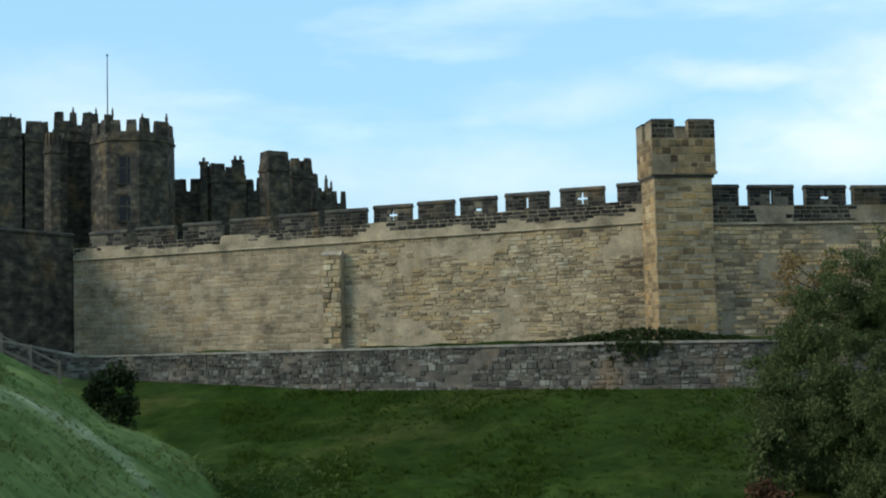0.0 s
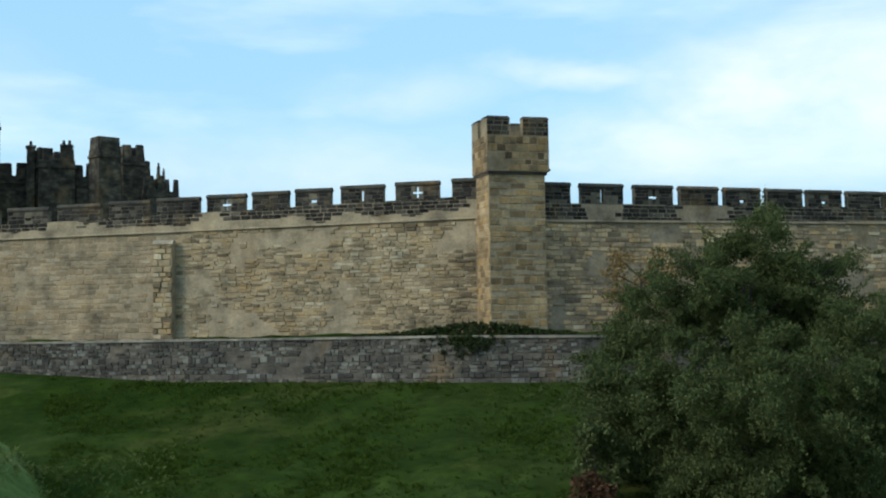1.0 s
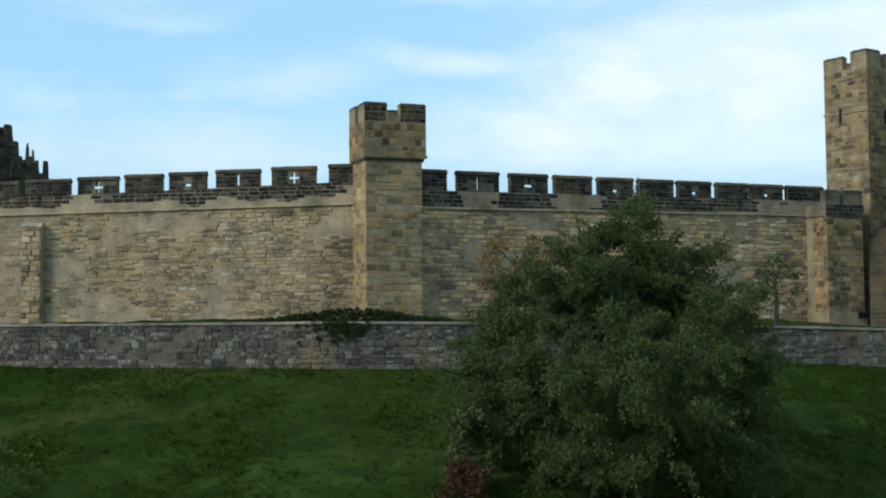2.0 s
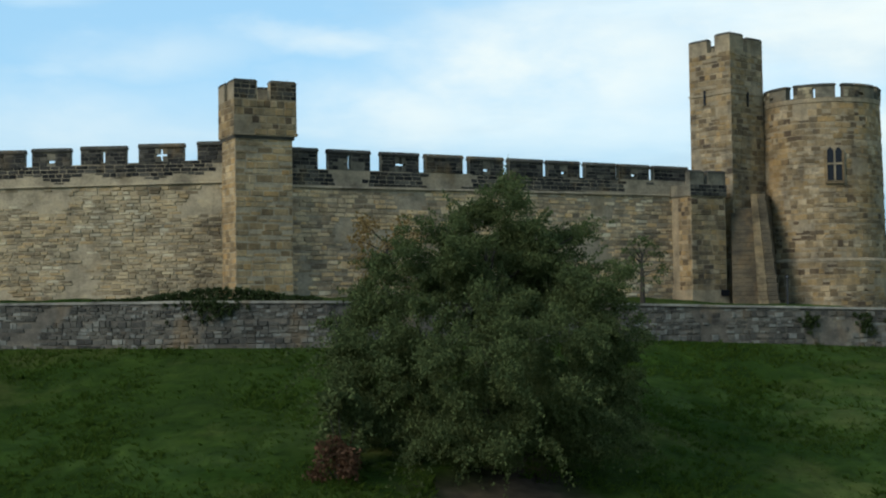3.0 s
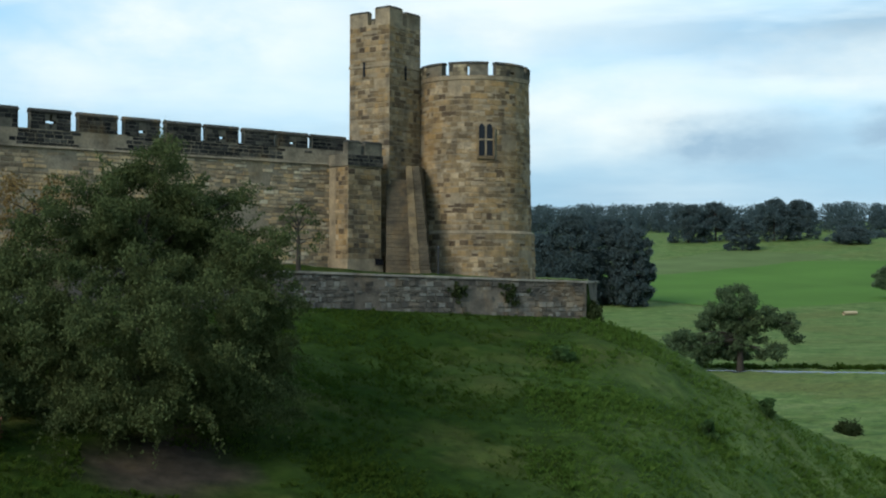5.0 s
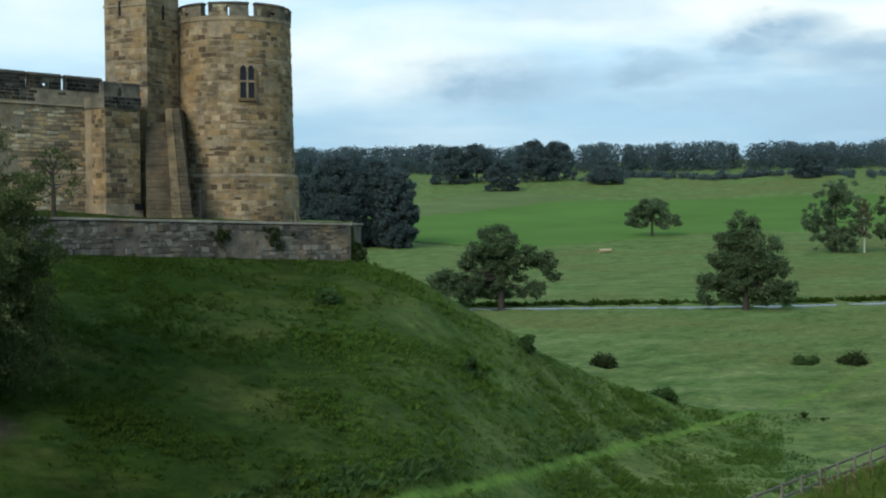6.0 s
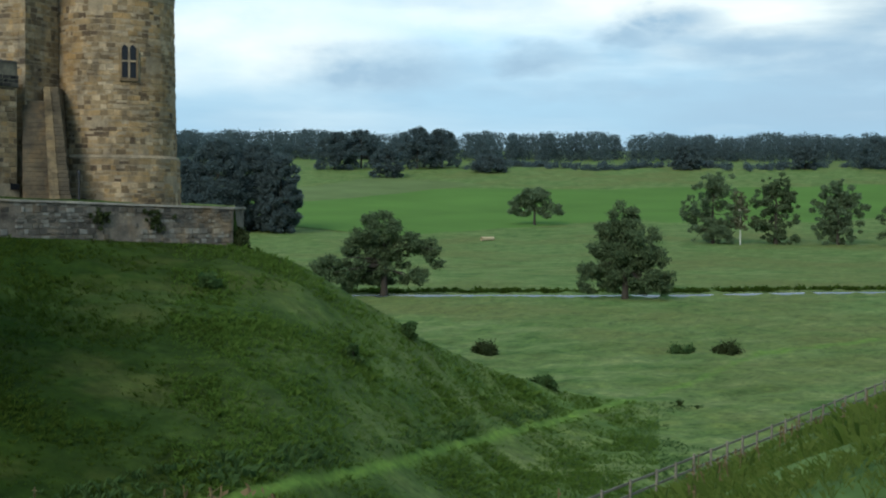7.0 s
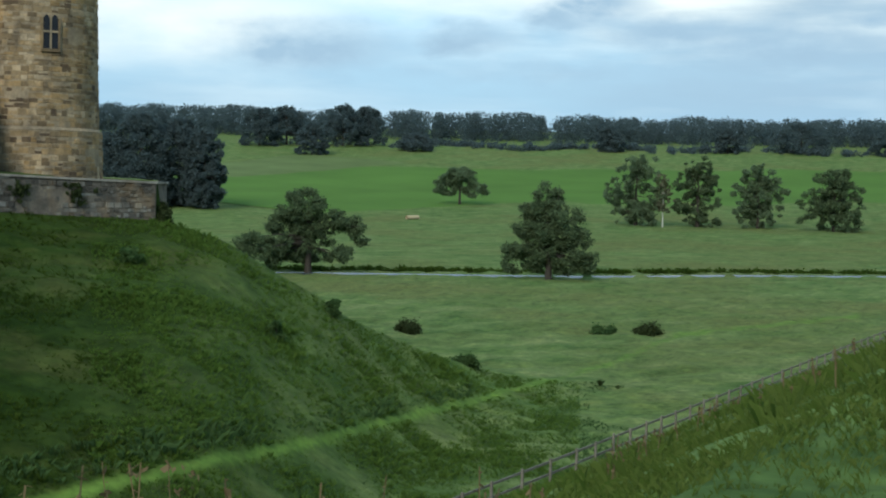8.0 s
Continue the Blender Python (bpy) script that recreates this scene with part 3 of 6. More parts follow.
def merlon(w, parent, s0, s1, slit):
    """One merlon with chamfered coping and, if slit is given, a loop cut right through it."""
    z0, z1 = w.at(w.sill, (s0 + s1) / 2), w.at(w.top, (s0 + s1) / 2)
    ob = None
    mid = (s0 + s1) / 2
    front, back = 0.06, -0.28
    h = z1 - z0
    bm = bmesh.new()
    cuts = {"": [], "slit": [(mid - 0.09, mid + 0.09, z0 + 0.08, z1 - 0.3)], "cross": [(mid - 0.08, mid + 0.08, z0 + 0.05, z1 - 0.28), (mid - 0.3, mid + 0.3, z0 + 0.3 * h, z0 + 0.3 * h + 0.13)],
            "port": [(mid - 0.2, mid + 0.2, z0 + 0.16, z0 + 0.32)]}[slit]
    xs = sorted({s0, s1, *[c for q in cuts for c in q[:2]]})
    zs = sorted({z0 - 0.02, z1 - 0.22, *[c for q in cuts for c in q[2:]]})
    for xa, xb in zip(xs, xs[1:]):
        for za, zb in zip(zs, zs[1:]):
            cx, cz = (xa + xb) / 2, (za + zb) / 2
            if any(q[0] < cx < q[1] and q[2] < cz < q[3] for q in cuts):
                continue
            prism(bm, w, xa, xb, za, za, zb, zb, front, back)
    bmesh.ops.remove_doubles(bm, verts=bm.verts, dist=0.001)
    ob = part("merlon", bm, m_soot_bed, parent)
    bm = bmesh.new()
    prism(bm, w, s0 - 0.025, s1 + 0.025, z1 - 0.218, z1 - 0.218, z1, z1, front + 0.07, back - 0.07, 0.14)
    part("coping", bm, m_soot_plain, ob, "rounded blackened coping stone")
    return ob


def curtain(w, name, label, merlons, slits, material):
    wall = thing(name, label, "castle wall", "structure")
    bm = bmesh.new()
    prism(bm, w, 0, w.len, w.foot[0] - 1.5, w.foot[1] - 1.5, *w.string, 0.0, -w.thick)
    part("masonry_core", bm, material, wall)
    bm = bmesh.new()
    prism(bm, w, 0, w.len, w.string[0] - 0.002, w.string[1] - 0.002, w.sill[0], w.sill[1], 0.05, -0.34)
    part("parapet", bm, material, wall, "parapet with smoke-black upper courses")
    bm = bmesh.new()
    prism(bm, w, 0, w.len, w.string[0] - 0.04, w.string[1] - 0.04, w.string[0] + 0.05, w.string[1] + 0.05, 0.12, 0.0, 0.03)
    part("string_course", bm, material, wall)
    for (s0, s1), k in zip(merlons, slits):
        merlon(w, wall, s0, s1, k)
    return wall


# left of the turret
wl_a, wl_b = up(-1.2, 0, 72.6), up(-24.85, 0, 86.7)
W1 = Wall(wl_a, wl_b, (1.05, 0.80), (6.85, 6.52), (8.05, 7.25), (9.02, 8.15))
edges = [(-1.2, -2.60), (-3.14, -4.95), (-5.44, -7.22), (-7.62, -9.1), (-9.38, -10.86), (-11.15, -12.7), (-13.02, -14.7), (-15.0, -16.6), (-16.95, -18.6), (-18.95, -20.5), (-20.85, -22.4), (-22.75, -24.2)]
slits1 = ["", "cross", "slit", "port", "", "cross", "", "", "", "port", "", ""]
mer1 = [(W1.meet(a), W1.meet(b)) for a, b in edges]
wall_west = curtain(W1, "wall_west", "long tan sandstone castle wall with blackened battlements", mer1, slits1, m_mortar)
# right of the turret
W2 = Wall(up(1.1, 0, 72.0), up(17.9, 0, 85.3), (0.8, 0.40), (6.55, 6.72), (7.50, 7.62), (8.62, 8.46))
edges = [(1.1, 2.28), (2.72, 4.44), (4.91, 6.46), (6.76, 8.28), (8.56, 9.96), (10.21, 11.60), (11.81, 13.11), (13.35, 14.58), (14.72, 15.94), (16.13, 17.5)]
slits2 = ["", "slit", "cross", "", "port", "", "port", "", "port", ""]
mer2 = [(W2.meet(a), W2.meet(b)) for a, b in edges]
wall_east = curtain(W2, "wall_east", "shaded grey-brown castle wall with blackened battlements", mer2, slits2, m_dun_bed)
# a shaded wall that comes forward at the far corner, its shade put into the stone colour
W3 = Wall(up(-24.85, 0, 86.9), up(-31.5, 0, 79), (0.7, 1.2), (7.3, 7.3), (8.0, 8.0), (8.1, 8.1))
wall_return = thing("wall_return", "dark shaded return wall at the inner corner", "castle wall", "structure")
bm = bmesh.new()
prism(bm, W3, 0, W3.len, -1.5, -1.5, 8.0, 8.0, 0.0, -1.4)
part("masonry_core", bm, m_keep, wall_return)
bm = bmesh.new()
prism(bm, W3, 0, W3.len, 7.998, 7.998, 8.2, 8.2, 0.1, -1.5, 0.08)
part("coping", bm, m_soot_plain, wall_return)


# pilaster with a shaded flank
def pilaster():
    ob = thing("wall_buttress", "shallow stone buttress with rough quoins on the wall", "buttress", "structure")
    s0, s1 = W1.meet(-13.97), W1.meet(-14.72)
    bm = bmesh.new()
    prism(bm, W1, s0, s1, 0.2, 0.2, 5.95, 5.95, 0.5, 0.002, 0.0)
    part("masonry_core", bm, m_mortar, ob)
    bm = bmesh.new()
    prism(bm, W1, s0 - 0.04, s1 + 0.04, 5.952, 5.952, 6.2, 6.2, 0.54, 0.002, 0.2)
    part("weathering_slab", bm, m_render, ob)
    return ob, s0, s1


pilaster_ob, PIL0, PIL1 = pilaster()


# ---- turret on the wall ----
TU, TV = frame_uv(19.0)
T_O = up(-1.08, 0, 70.6)


def crenel_ring(bm_list, o, u, v, su, sv, z0, z1, th, gaps):
    """Merlons round a square head: gaps maps side 0..3 (front, right, back, left) to (from, to) shares of that side."""
    sides = [(o, u, v, su), (o + u * su, v, -u, sv), (o + u * su + v * sv, -u, -v, su), (o + v * sv, -v, u, sv)]
    for k, (p, a, b, ln) in enumerate(sides):
        runs, at = [], 0.0
        for g0, g1 in gaps[k]:
            runs.append((at, g0 * ln))
            at = g1 * ln
        runs.append((at, ln))
        for r0, r1 in runs:
            bm_list.append((p + a * (r0 if r0 else th * 0.0), a, b, r0, r1, th, z0, z1, p))


def turret():
    ob = thing("turret", "square sandstone turret with corbelled battlemented head", "turret", "structure")
    w, dp = 3.06, 2.4
    bm = bmesh.new()
    add_box(bm, T_O, TU, TV, w, dp, -0.2, 9.02)
    part("shaft", bm, m_mortar, ob)
    # corbelled head
    bm = bmesh.new()
    add_box(bm, T_O - TU * 0.05 - TV * 0.06, TU, TV, w + 0.16, dp + 0.12, 8.9, 9.06)
    part("corbel_course", bm, m_soot_plain, ob)
    ho, hw, hd = T_O - TU * 0.1 - TV * 0.14, w + 0.30, dp + 0.2
    bm = bmesh.new()
    add_box(bm, ho, TU, TV, hw, hd, 9.062, 10.92)
    part("head", bm, m_tawny_bed, ob)
    runs = []
    crenel_ring(runs, ho, TU, TV, hw, hd, 10.922, 11.80, 0.42, [[(0.37, 0.58)], [(0.4, 0.62)], [(0.4, 0.6)], [(0.4, 0.6)]])
    for k, (st, a, b, r0, r1, th, z0, z1, p) in enumerate(runs):
        side = k // 2
        r0 = r0 + (th + 0.001 if side in (1, 3) and r0 == 0 else 0)
        r1 = r1 - (th + 0.001 if side in (1, 3) and k % 2 else 0)
        bm = bmesh.new()
        add_box(bm, p + a * r0, a, b, r1 - r0, th, z0, z1)
        mr = part("merlon", bm, m_tawny_bed, ob)
        bm = bmesh.new()
        add_box(bm, p + a * (r0 - 0.03) - b * 0.03, a, b, r1 - r0 + 0.06, th + 0.06, z1 + 0.001, z1 + 0.13, 0.0, 0.1)
        part("coping", bm, m_soot_plain, mr)
    bm = bmesh.new()
    add_box(bm, T_O + TU * (w + 0.18) + TV * 0.2, TU, TV, 0.22, 0.12, 9.15, 9.27)
    part("water_spout", bm, m_soot_plain, ob)
    return ob, w


turret_ob, TURRET_W = turret()


# ---- square tower, buttress and round tower ----


def square_tower():
    ob = thing("square_tower", "tall slim square stair tower with worn battlements", "tower", "structure")
    near = up(19.32, 0, 85.2)
    # two faces meet in the near corner: one runs back to the left, one back to the right
    lu = Vector((-math.cos(radians(57.3)), math.sin(radians(57.3)), 0))
    ru = Vector((math.sin(radians(57.3)), math.cos(radians(57.3)), 0))
    side_l, side_r = 3.18, 3.18
    bm = bmesh.new()
    add_box(bm, near, lu, ru, side_l, side_r, 0.2, 15.6)
    part("shaft", bm, m_tawny_bed, ob)
    bm = bmesh.new()
    add_box(bm, near - lu * 0.05 - ru * 0.05, lu, ru, side_l + 0.1, side_r + 0.1, 12.95, 13.1)
    part("string_course", bm, m_tawny_bed, ob)
    th = 0.42
    blocks = [  # corner merlons and middle gaps
        (near, lu, ru, 1.15, th, 16.55), (near + ru * (th + 0.001), lu, ru, th, 0.9, 16.55),
        (near + lu * 1.75, lu, ru, side_l - 1.75, th, 16.35), (near + lu * (side_l - th) + ru * (th + 0.001), lu, ru, th, 0.8, 16.35),
        (near + ru * 1.75, lu, ru, th, side_r - 1.75, 16.4), (near + lu * (th + 0.001) + ru * (side_r - th), lu, ru, 0.8, th, 16.4),
        (near + lu * 1.8 + ru * (side_r - th), lu, ru, side_l - 1.8, th, 16.3), (near + lu * (side_l - th) + ru * 1.9, lu, ru, th, side_r - 1.9 - th - 0.001, 16.3)]
    for o, a, b, sa, sb, z1 in blocks:
        bm = bmesh.new()
        add_box(bm, o, a, b, sa, sb, 15.601, z1)
        mr = part("merlon", bm, m_tawny_bed, ob)
        bm = bmesh.new()
        add_box(bm, o - a * 0.03 - b * 0.03, a, b, sa + 0.06, sb + 0.06, z1 + 0.001, z1 + 0.14, 0.0, 0.1)
        part("coping", bm, m_soot_plain, mr)
    for p, a in ((near + lu * 1.9, lu), (near + ru * 1.5, ru)):
        n = Vector((a.y, -a.x, 0))
        n = n if n.dot(p) < 0 else -n
        bm = bmesh.new()
        add_box(bm, p + n * 0.09, a, -n, 0.13, 0.085, 12.4 if a is lu else 12.2, 13.3 if a is lu else 13.1)
        part("arrow_slit", bm, m_lead, ob)
    return ob, near, lu, ru, side_l, side_r


square_ob, SQ_N, SQ_L, SQ_R, SQ_SL, SQ_SR = square_tower()


def end_buttress():
    ob = thing("corner_buttress", "stepped square buttress block below the tall tower", "buttress", "structure")
    u, v = frame_uv(20.0)
    o = up(17.62, 0, 82.6)
    bm = bmesh.new()
    add_box(bm, o, u, v, 2.55, 2.6, -0.8, 6.55)
    part("masonry_core", bm, m_tawny_bed, ob)
    bm = bmesh.new()
    add_box(bm, o - u * 0.16 - v * 0.16, u, v, 2.87, 2.7, -0.8, 1.0, 0, 0.1)
    part("plinth", bm, m_tawny_bed, ob)
    bm = bmesh.new()
    add_box(bm, o - u * 0.08 - v * 0.08, u, v, 2.7, 2.68, 6.552, 7.25)
    part("parapet", bm, m_soot_bed, ob)
    for k, (a, b) in enumerate(((0.0, 1.0), (1.32, 2.62))):
        bm = bmesh.new()
        add_box(bm, o - u * (0.08 - a) - v * 0.08, u, v, b - a, 0.45, 7.252, 7.95)
        mr = part("merlon", bm, m_soot_bed, ob)
        bm = bmesh.new()
        add_box(bm, o - u * (0.11 - a) - v * 0.11, u, v, b - a + 0.06, 0.51, 7.951, 8.08, 0, 0.1)
        part("coping", bm, m_soot_plain, mr)
    # drain hole near the foot
    bm = bmesh.new()
    add_box(bm, o + u * 1.95 - v * 0.19, u, v, 0.62, 0.02, 0.62, 1.0)
    part("drain_opening", bm, m_lead, ob)
    return ob, o, u, v


end_ob, EB_O, EB_U, EB_V = end_buttress()


def raking_buttress():
    """Two leaning buttresses of stepped courses: a low one in the corner and a taller one beside it."""
    ob = thing("raking_buttress", "steep stepped buttress with its shaded flank coloured darker", "buttress", "structure")
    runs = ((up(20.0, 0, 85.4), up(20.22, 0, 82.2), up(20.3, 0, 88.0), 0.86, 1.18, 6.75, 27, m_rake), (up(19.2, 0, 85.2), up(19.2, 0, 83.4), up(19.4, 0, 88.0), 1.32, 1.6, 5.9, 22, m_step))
    rs = np.random.RandomState(77)
    for top, foot, back, w0, w1, high, steps, material in runs:
        rise = (high - 0.1) / steps
        for k in range(steps):
            t = k / (steps - 1)
            z1 = high - k * rise
            p = top.lerp(foot, t ** 0.9) + (back - foot).normalized() * rs.uniform(0.0, 0.1)
            v = back - p
            v.z = 0
            side = Vector((v.y, -v.x, 0)).normalized()
            w = w0 + (w1 - w0) * t + rs.uniform(-0.04, 0.04)
            bm = bmesh.new()
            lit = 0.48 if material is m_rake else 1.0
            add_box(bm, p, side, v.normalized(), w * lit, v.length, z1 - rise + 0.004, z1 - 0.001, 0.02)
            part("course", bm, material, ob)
            # the shaded half of the course gets the darker stone colour
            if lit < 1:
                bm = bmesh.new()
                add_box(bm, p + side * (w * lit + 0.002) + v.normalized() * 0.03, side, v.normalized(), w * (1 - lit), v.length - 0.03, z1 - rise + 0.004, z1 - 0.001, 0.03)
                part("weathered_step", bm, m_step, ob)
    return ob


rake_ob = raking_buttress()

RT_C = polar(22.82, 89.0)


def ring_part(name, r0, r1, z0, z1, material, parent, a0=0.0, a1=360.0, inner=0.0, n=64, label="", c=None):
    """A round drum or ring sector about the round tower's axis; angles from the side that faces the camera."""
    c = c or RT_C
    face = math.degrees(math.atan2(-c.y, -c.x))
    full = a1 - a0 >= 360
    k = max(2, int(n * (a1 - a0) / 360))
    verts, faces = [], []
    for j in range(k + (0 if full else 1)):
        a = radians(face + a0 + (a1 - a0) * j / k)
        ca, sa = math.cos(a), math.sin(a)
        for r, z in ((inner, z0), (r0, z0), (r1, z1), (inner, z1)):
            verts.append((c.x + ca * r, c.y + sa * r, z))
    m = len(verts) // 4
    for j in range(k):
        b, d = j * 4, ((j + 1) % m) * 4
        for q in range(4):
            if inner == 0 and q == 3:
                continue
            faces.append((b + q, d + q, d + (q + 1) % 4, b + (q + 1) % 4))
    if not full:
        e = (m - 1) * 4
        faces += [(0, 1, 2, 3), (e + 3, e + 2, e + 1, e)]
    return mesh_ob(name, verts, faces, material, parent, label)


def round_tower():
    ob = thing("round_tower", "round golden-brown sandstone tower with twin-light window", "tower", "structure")
    ring_part("plinth", 3.98, 3.90, -0.8, 2.62, m_tawny_bed, ob)
    ring_part("band_course", 3.93, 3.72, 2.621, 2.80, m_tawny_bed, ob)
    ring_part("drum", 3.70, 3.52, 2.801, 12.15, m_tawny_bed, ob)
    ring_part("parapet_course", 3.57, 3.57, 12.151, 12.42, m_tawny_bed, ob)
    # merlons with gaps between them
    gaps = [-78, -30, 18.5, 66, 114, 162, 210, 246]
    for a, b in zip(gaps, gaps[1:] + [gaps[0] + 360]):
        lo, hi = a + 4.2, b - 4.2
        mid = (lo + hi) / 2
        kind = "cross" if -10 < mid < 0 else ("port" if -60 < mid < 60 else "")
        mr = None
        z0, z1 = 12.421, 13.12
        if kind == "cross":
            pieces = [(lo, mid - 1.3, z0, z1), (mid + 1.3, hi, z0, z1), (mid - 1.3, mid + 1.3, z1 - 0.12, z1)]
        elif kind == "port":
            pieces = [(lo, mid - 2.5, z0, z1), (mid + 2.5, hi, z0, z1), (mid - 2.5, mid + 2.5, z0 + 0.3, z1), (mid - 2.5, mid + 2.5, z0, z0 + 0.14)]
        else:
            pieces = [(lo, hi, z0, z1)]
        for p0, p1, pz0, pz1 in pieces:
            o2 = ring_part("merlon" if mr is None else "merlon_stone", 3.58, 3.56, pz0, pz1, m_soot_bed, mr or ob, p0, p1, 3.08, 96)
            mr = mr or o2
        ring_part("coping", 3.64, 3.5, 13.122, 13.27, m_soot_plain, mr, lo - 0.6, hi + 0.6, 3.04, 96, "worn coping stone")
    # twin-light window, set into a recess
    to = (polar(23.31, 1).normalized())
    base = RT_C + Vector((0, 0, 0))
    t = base.dot(to)
    off2 = (base - to * t).length_squared
    hit = to * (t - math.sqrt(3.61 ** 2 - off2))
    n = (hit - RT_C)
    n.z = 0
    n.normalize()
    u = Vector((-n.y, n.x, 0))
    win = new("window")
    win.parent = ob

    def light(c, w, z0, z1, out0, out1, material, name, parent):
        bm = bmesh.new()
        prof = [(-w, z0), (w, z0), (w, z1 - w * 1.3), (w * 0.55, z1 - w * 0.5), (0, z1), (-w * 0.55, z1 - w * 0.5), (-w, z1 - w * 1.3)]
        f, b = [[bm.verts.new(hit + u * (c + x) + n * o + Vector((0, 0, z))) for x, z in prof] for o in (out1, out0)]
        for k in range(len(prof)):
            bm.faces.new((f[k], f[(k + 1) % len(prof)], b[(k + 1) % len(prof)], b[k]))
        bm.faces.new(f)
        bm.faces.new(b[::-1])
        return part(name, bm, material, parent)

    for c in (-0.24, 0.24):
        light(c, 0.19, 7.42, 9.42, -0.2, 0.045, m_lead, "pane", win)
    bm = bmesh.new()
    add_box(bm, hit - u * 0.05 + n * 0.10, u, -n, 0.10, 0.16, 7.3, 9.35)
    part("mullion", bm, m_tawny_bed, win)
    bm = bmesh.new()
    add_box(bm, hit - u * 0.48 + n * 0.095, u, -n, 0.96, 0.13, 8.36, 8.47)
    part("transom", bm, m_tawny_bed, win)
    bm = bmesh.new()
    add_box(bm, hit - u * 0.56 + n * 0.14, u, -n, 1.12, 0.2, 7.2, 7.38, 0.02)
    part("window_sill", bm, m_tawny, win)
    for sx in (-0.56, 0.44):
        bm = bmesh.new()
        add_box(bm, hit + u * sx + n * 0.10, u, -n, 0.12, 0.16, 7.382, 9.2)
        part("jamb", bm, m_tawny, win)
    return ob


round_ob = round_tower()


# ---- the keep, far behind ----
def block_tower(az0, az1, d, el_top, turn=0.0, merlons=3, sides=4, el_sill=None, deep=None, z0=0.0, name="keep_tower", label="dark weathered stone tower of the keep with battlements", share=0.62):
    """A tower of the keep between two bearings, its outline a turned polygon, with a ring of merlons."""
    w = 2 * d * math.tan(radians((az1 - az0) / 2))
    c = polar((az0 + az1) / 2, d)
    zt = d * math.tan(radians(el_top))
    zs = zt - 1.15 if el_sill is None else d * math.tan(radians(el_sill))
    ob = thing(name, label, "tower", "structure", "towers of the keep")
    face = math.atan2(-c.y, -c.x)
    if sides == 4:
        k = 1 / (abs(math.cos(radians(turn))) + abs(math.sin(radians(turn))))
        r = w / 2 * k * math.sqrt(2)
        ang = [face + radians(turn) + math.pi / 4 + math.pi / 2 * j for j in range(4)]
    else:
        r = w / 2 / math.cos(math.pi / sides * 0.5)
        ang = [face + radians(turn) + 2 * math.pi * j / sides for j in range(sides)]
    ring = [c + Vector((math.cos(a), math.sin(a), 0)) * r for a in ang]
    bm = bmesh.new()
    lo = [bm.verts.new((p.x, p.y, z0)) for p in ring]
    hi = [bm.verts.new((p.x, p.y, zs)) for p in ring]
    m = len(ring)
    for j in range(m):
        bm.faces.new((lo[j], lo[(j + 1) % m], hi[(j + 1) % m], hi[j]))
    bm.faces.new(hi)
    bm.faces.new(lo[::-1])
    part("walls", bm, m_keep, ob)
    for j in range(m):
        a, b = ring[j], ring[(j + 1) % m]
        t = (b - a).normalized()
        inn = Vector((-t.y, t.x, 0))
        if inn.dot(c - a) < 0:
            inn = -inn
        ln = (b - a).length
        # a string course under the parapet
        bm = bmesh.new()
        add_box(bm, a - inn * 0.12, t, inn, ln, 0.118, zs - 0.75, zs - 0.5)
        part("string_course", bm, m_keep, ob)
        pitch = ln / merlons
        for q in range(merlons):
            s0 = pitch * (q + (1 - share) / 2) if merlons > 1 else ln * (1 - share) / 2
            bm = bmesh.new()
            tall = zt - zs + 0.25 * (noise.noise(a * 0.7 + t * q))
            add_box(bm, a + t * s0, t, inn, pitch * share, 0.5, zs + 0.001, zs + tall, 0.0, 0.06)
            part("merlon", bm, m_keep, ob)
    return ob, ring, zs, zt


def statue(p, h, lean=0.0):
    """A weathered stone figure on a merlon, as one plain tapering shape."""
    bm = bmesh.new()
    rings = [(0, .26), (.12, .28), (.45, .2), (.7, .23), (.82, .1), (.9, .14), (1.0, .05)]
    prev = None
    for t, r in rings:
        cur = [bm.verts.new((p.x + r * h * 0.5 * math.cos(q * math.pi / 4) + lean * t * h, p.y + r * h * 0.5 * math.sin(q * math.pi / 4), p.z + t * h)) for q in range(8)]
        if prev:
            for q in range(8):
                bm.faces.new((prev[q], prev[(q + 1) % 8], cur[(q + 1) % 8], cur[q]))
        prev = cur
    bm.faces.new(prev)
    ob = part("stone_statue", bm, m_keep, None)
    tagged(ob, "small weathered stone figure standing on a merlon", "statue", "statues on the battlements")
    return ob


KD = 128.0
block_tower(-31, -23.9, KD + 11, 9.25, 0, 7)
block_tower(-31, -26.9, KD + 6, 9.65, 0, 4)
block_tower(-26.7, -25.8, KD + 2, 9.75, 0, 1)
block_tower(-26.0, -25.05, KD, 9.35, 20, 2, 8)
block_tower(-25.6, -24.1, KD + 6, 10.06, 0, 3)
big_ob, big_ring, big_zs, big_zt = block_tower(-24.15, -20.85, KD, 9.72, 8, 2, 8, label="large octagonal keep tower with tall mullioned windows")
block_tower(-24.25, -23.25, KD + 8, 10.1, 0, 2)
block_tower(-21.0, -20.45, KD + 6, 7.5, 0, 1)
block_tower(-20.9, -17.0, KD + 9, 7.32, 0, 6, share=0.8)
block_tower(-19.65, -17.95, KD + 4, 8.13, 12, 2)
block_tower(-17.9, -17.2, KD + 4, 7.48, 0, 2)
block_tower(-17.42, -16.15, KD, 8.66, 25, 1, 4, share=0.86)
block_tower(-16.3, -15.2, KD + 5, 8.33, 15, 2)
block_tower(-17.3, -15.0, KD + 7, 7.6, 0, 4, share=0.75)
block_tower(-15.3, -14.4, KD + 2, 7.1, 15, 2)
block_tower(-14.45, -13.84, KD + 6, 6.98, 0, 2)
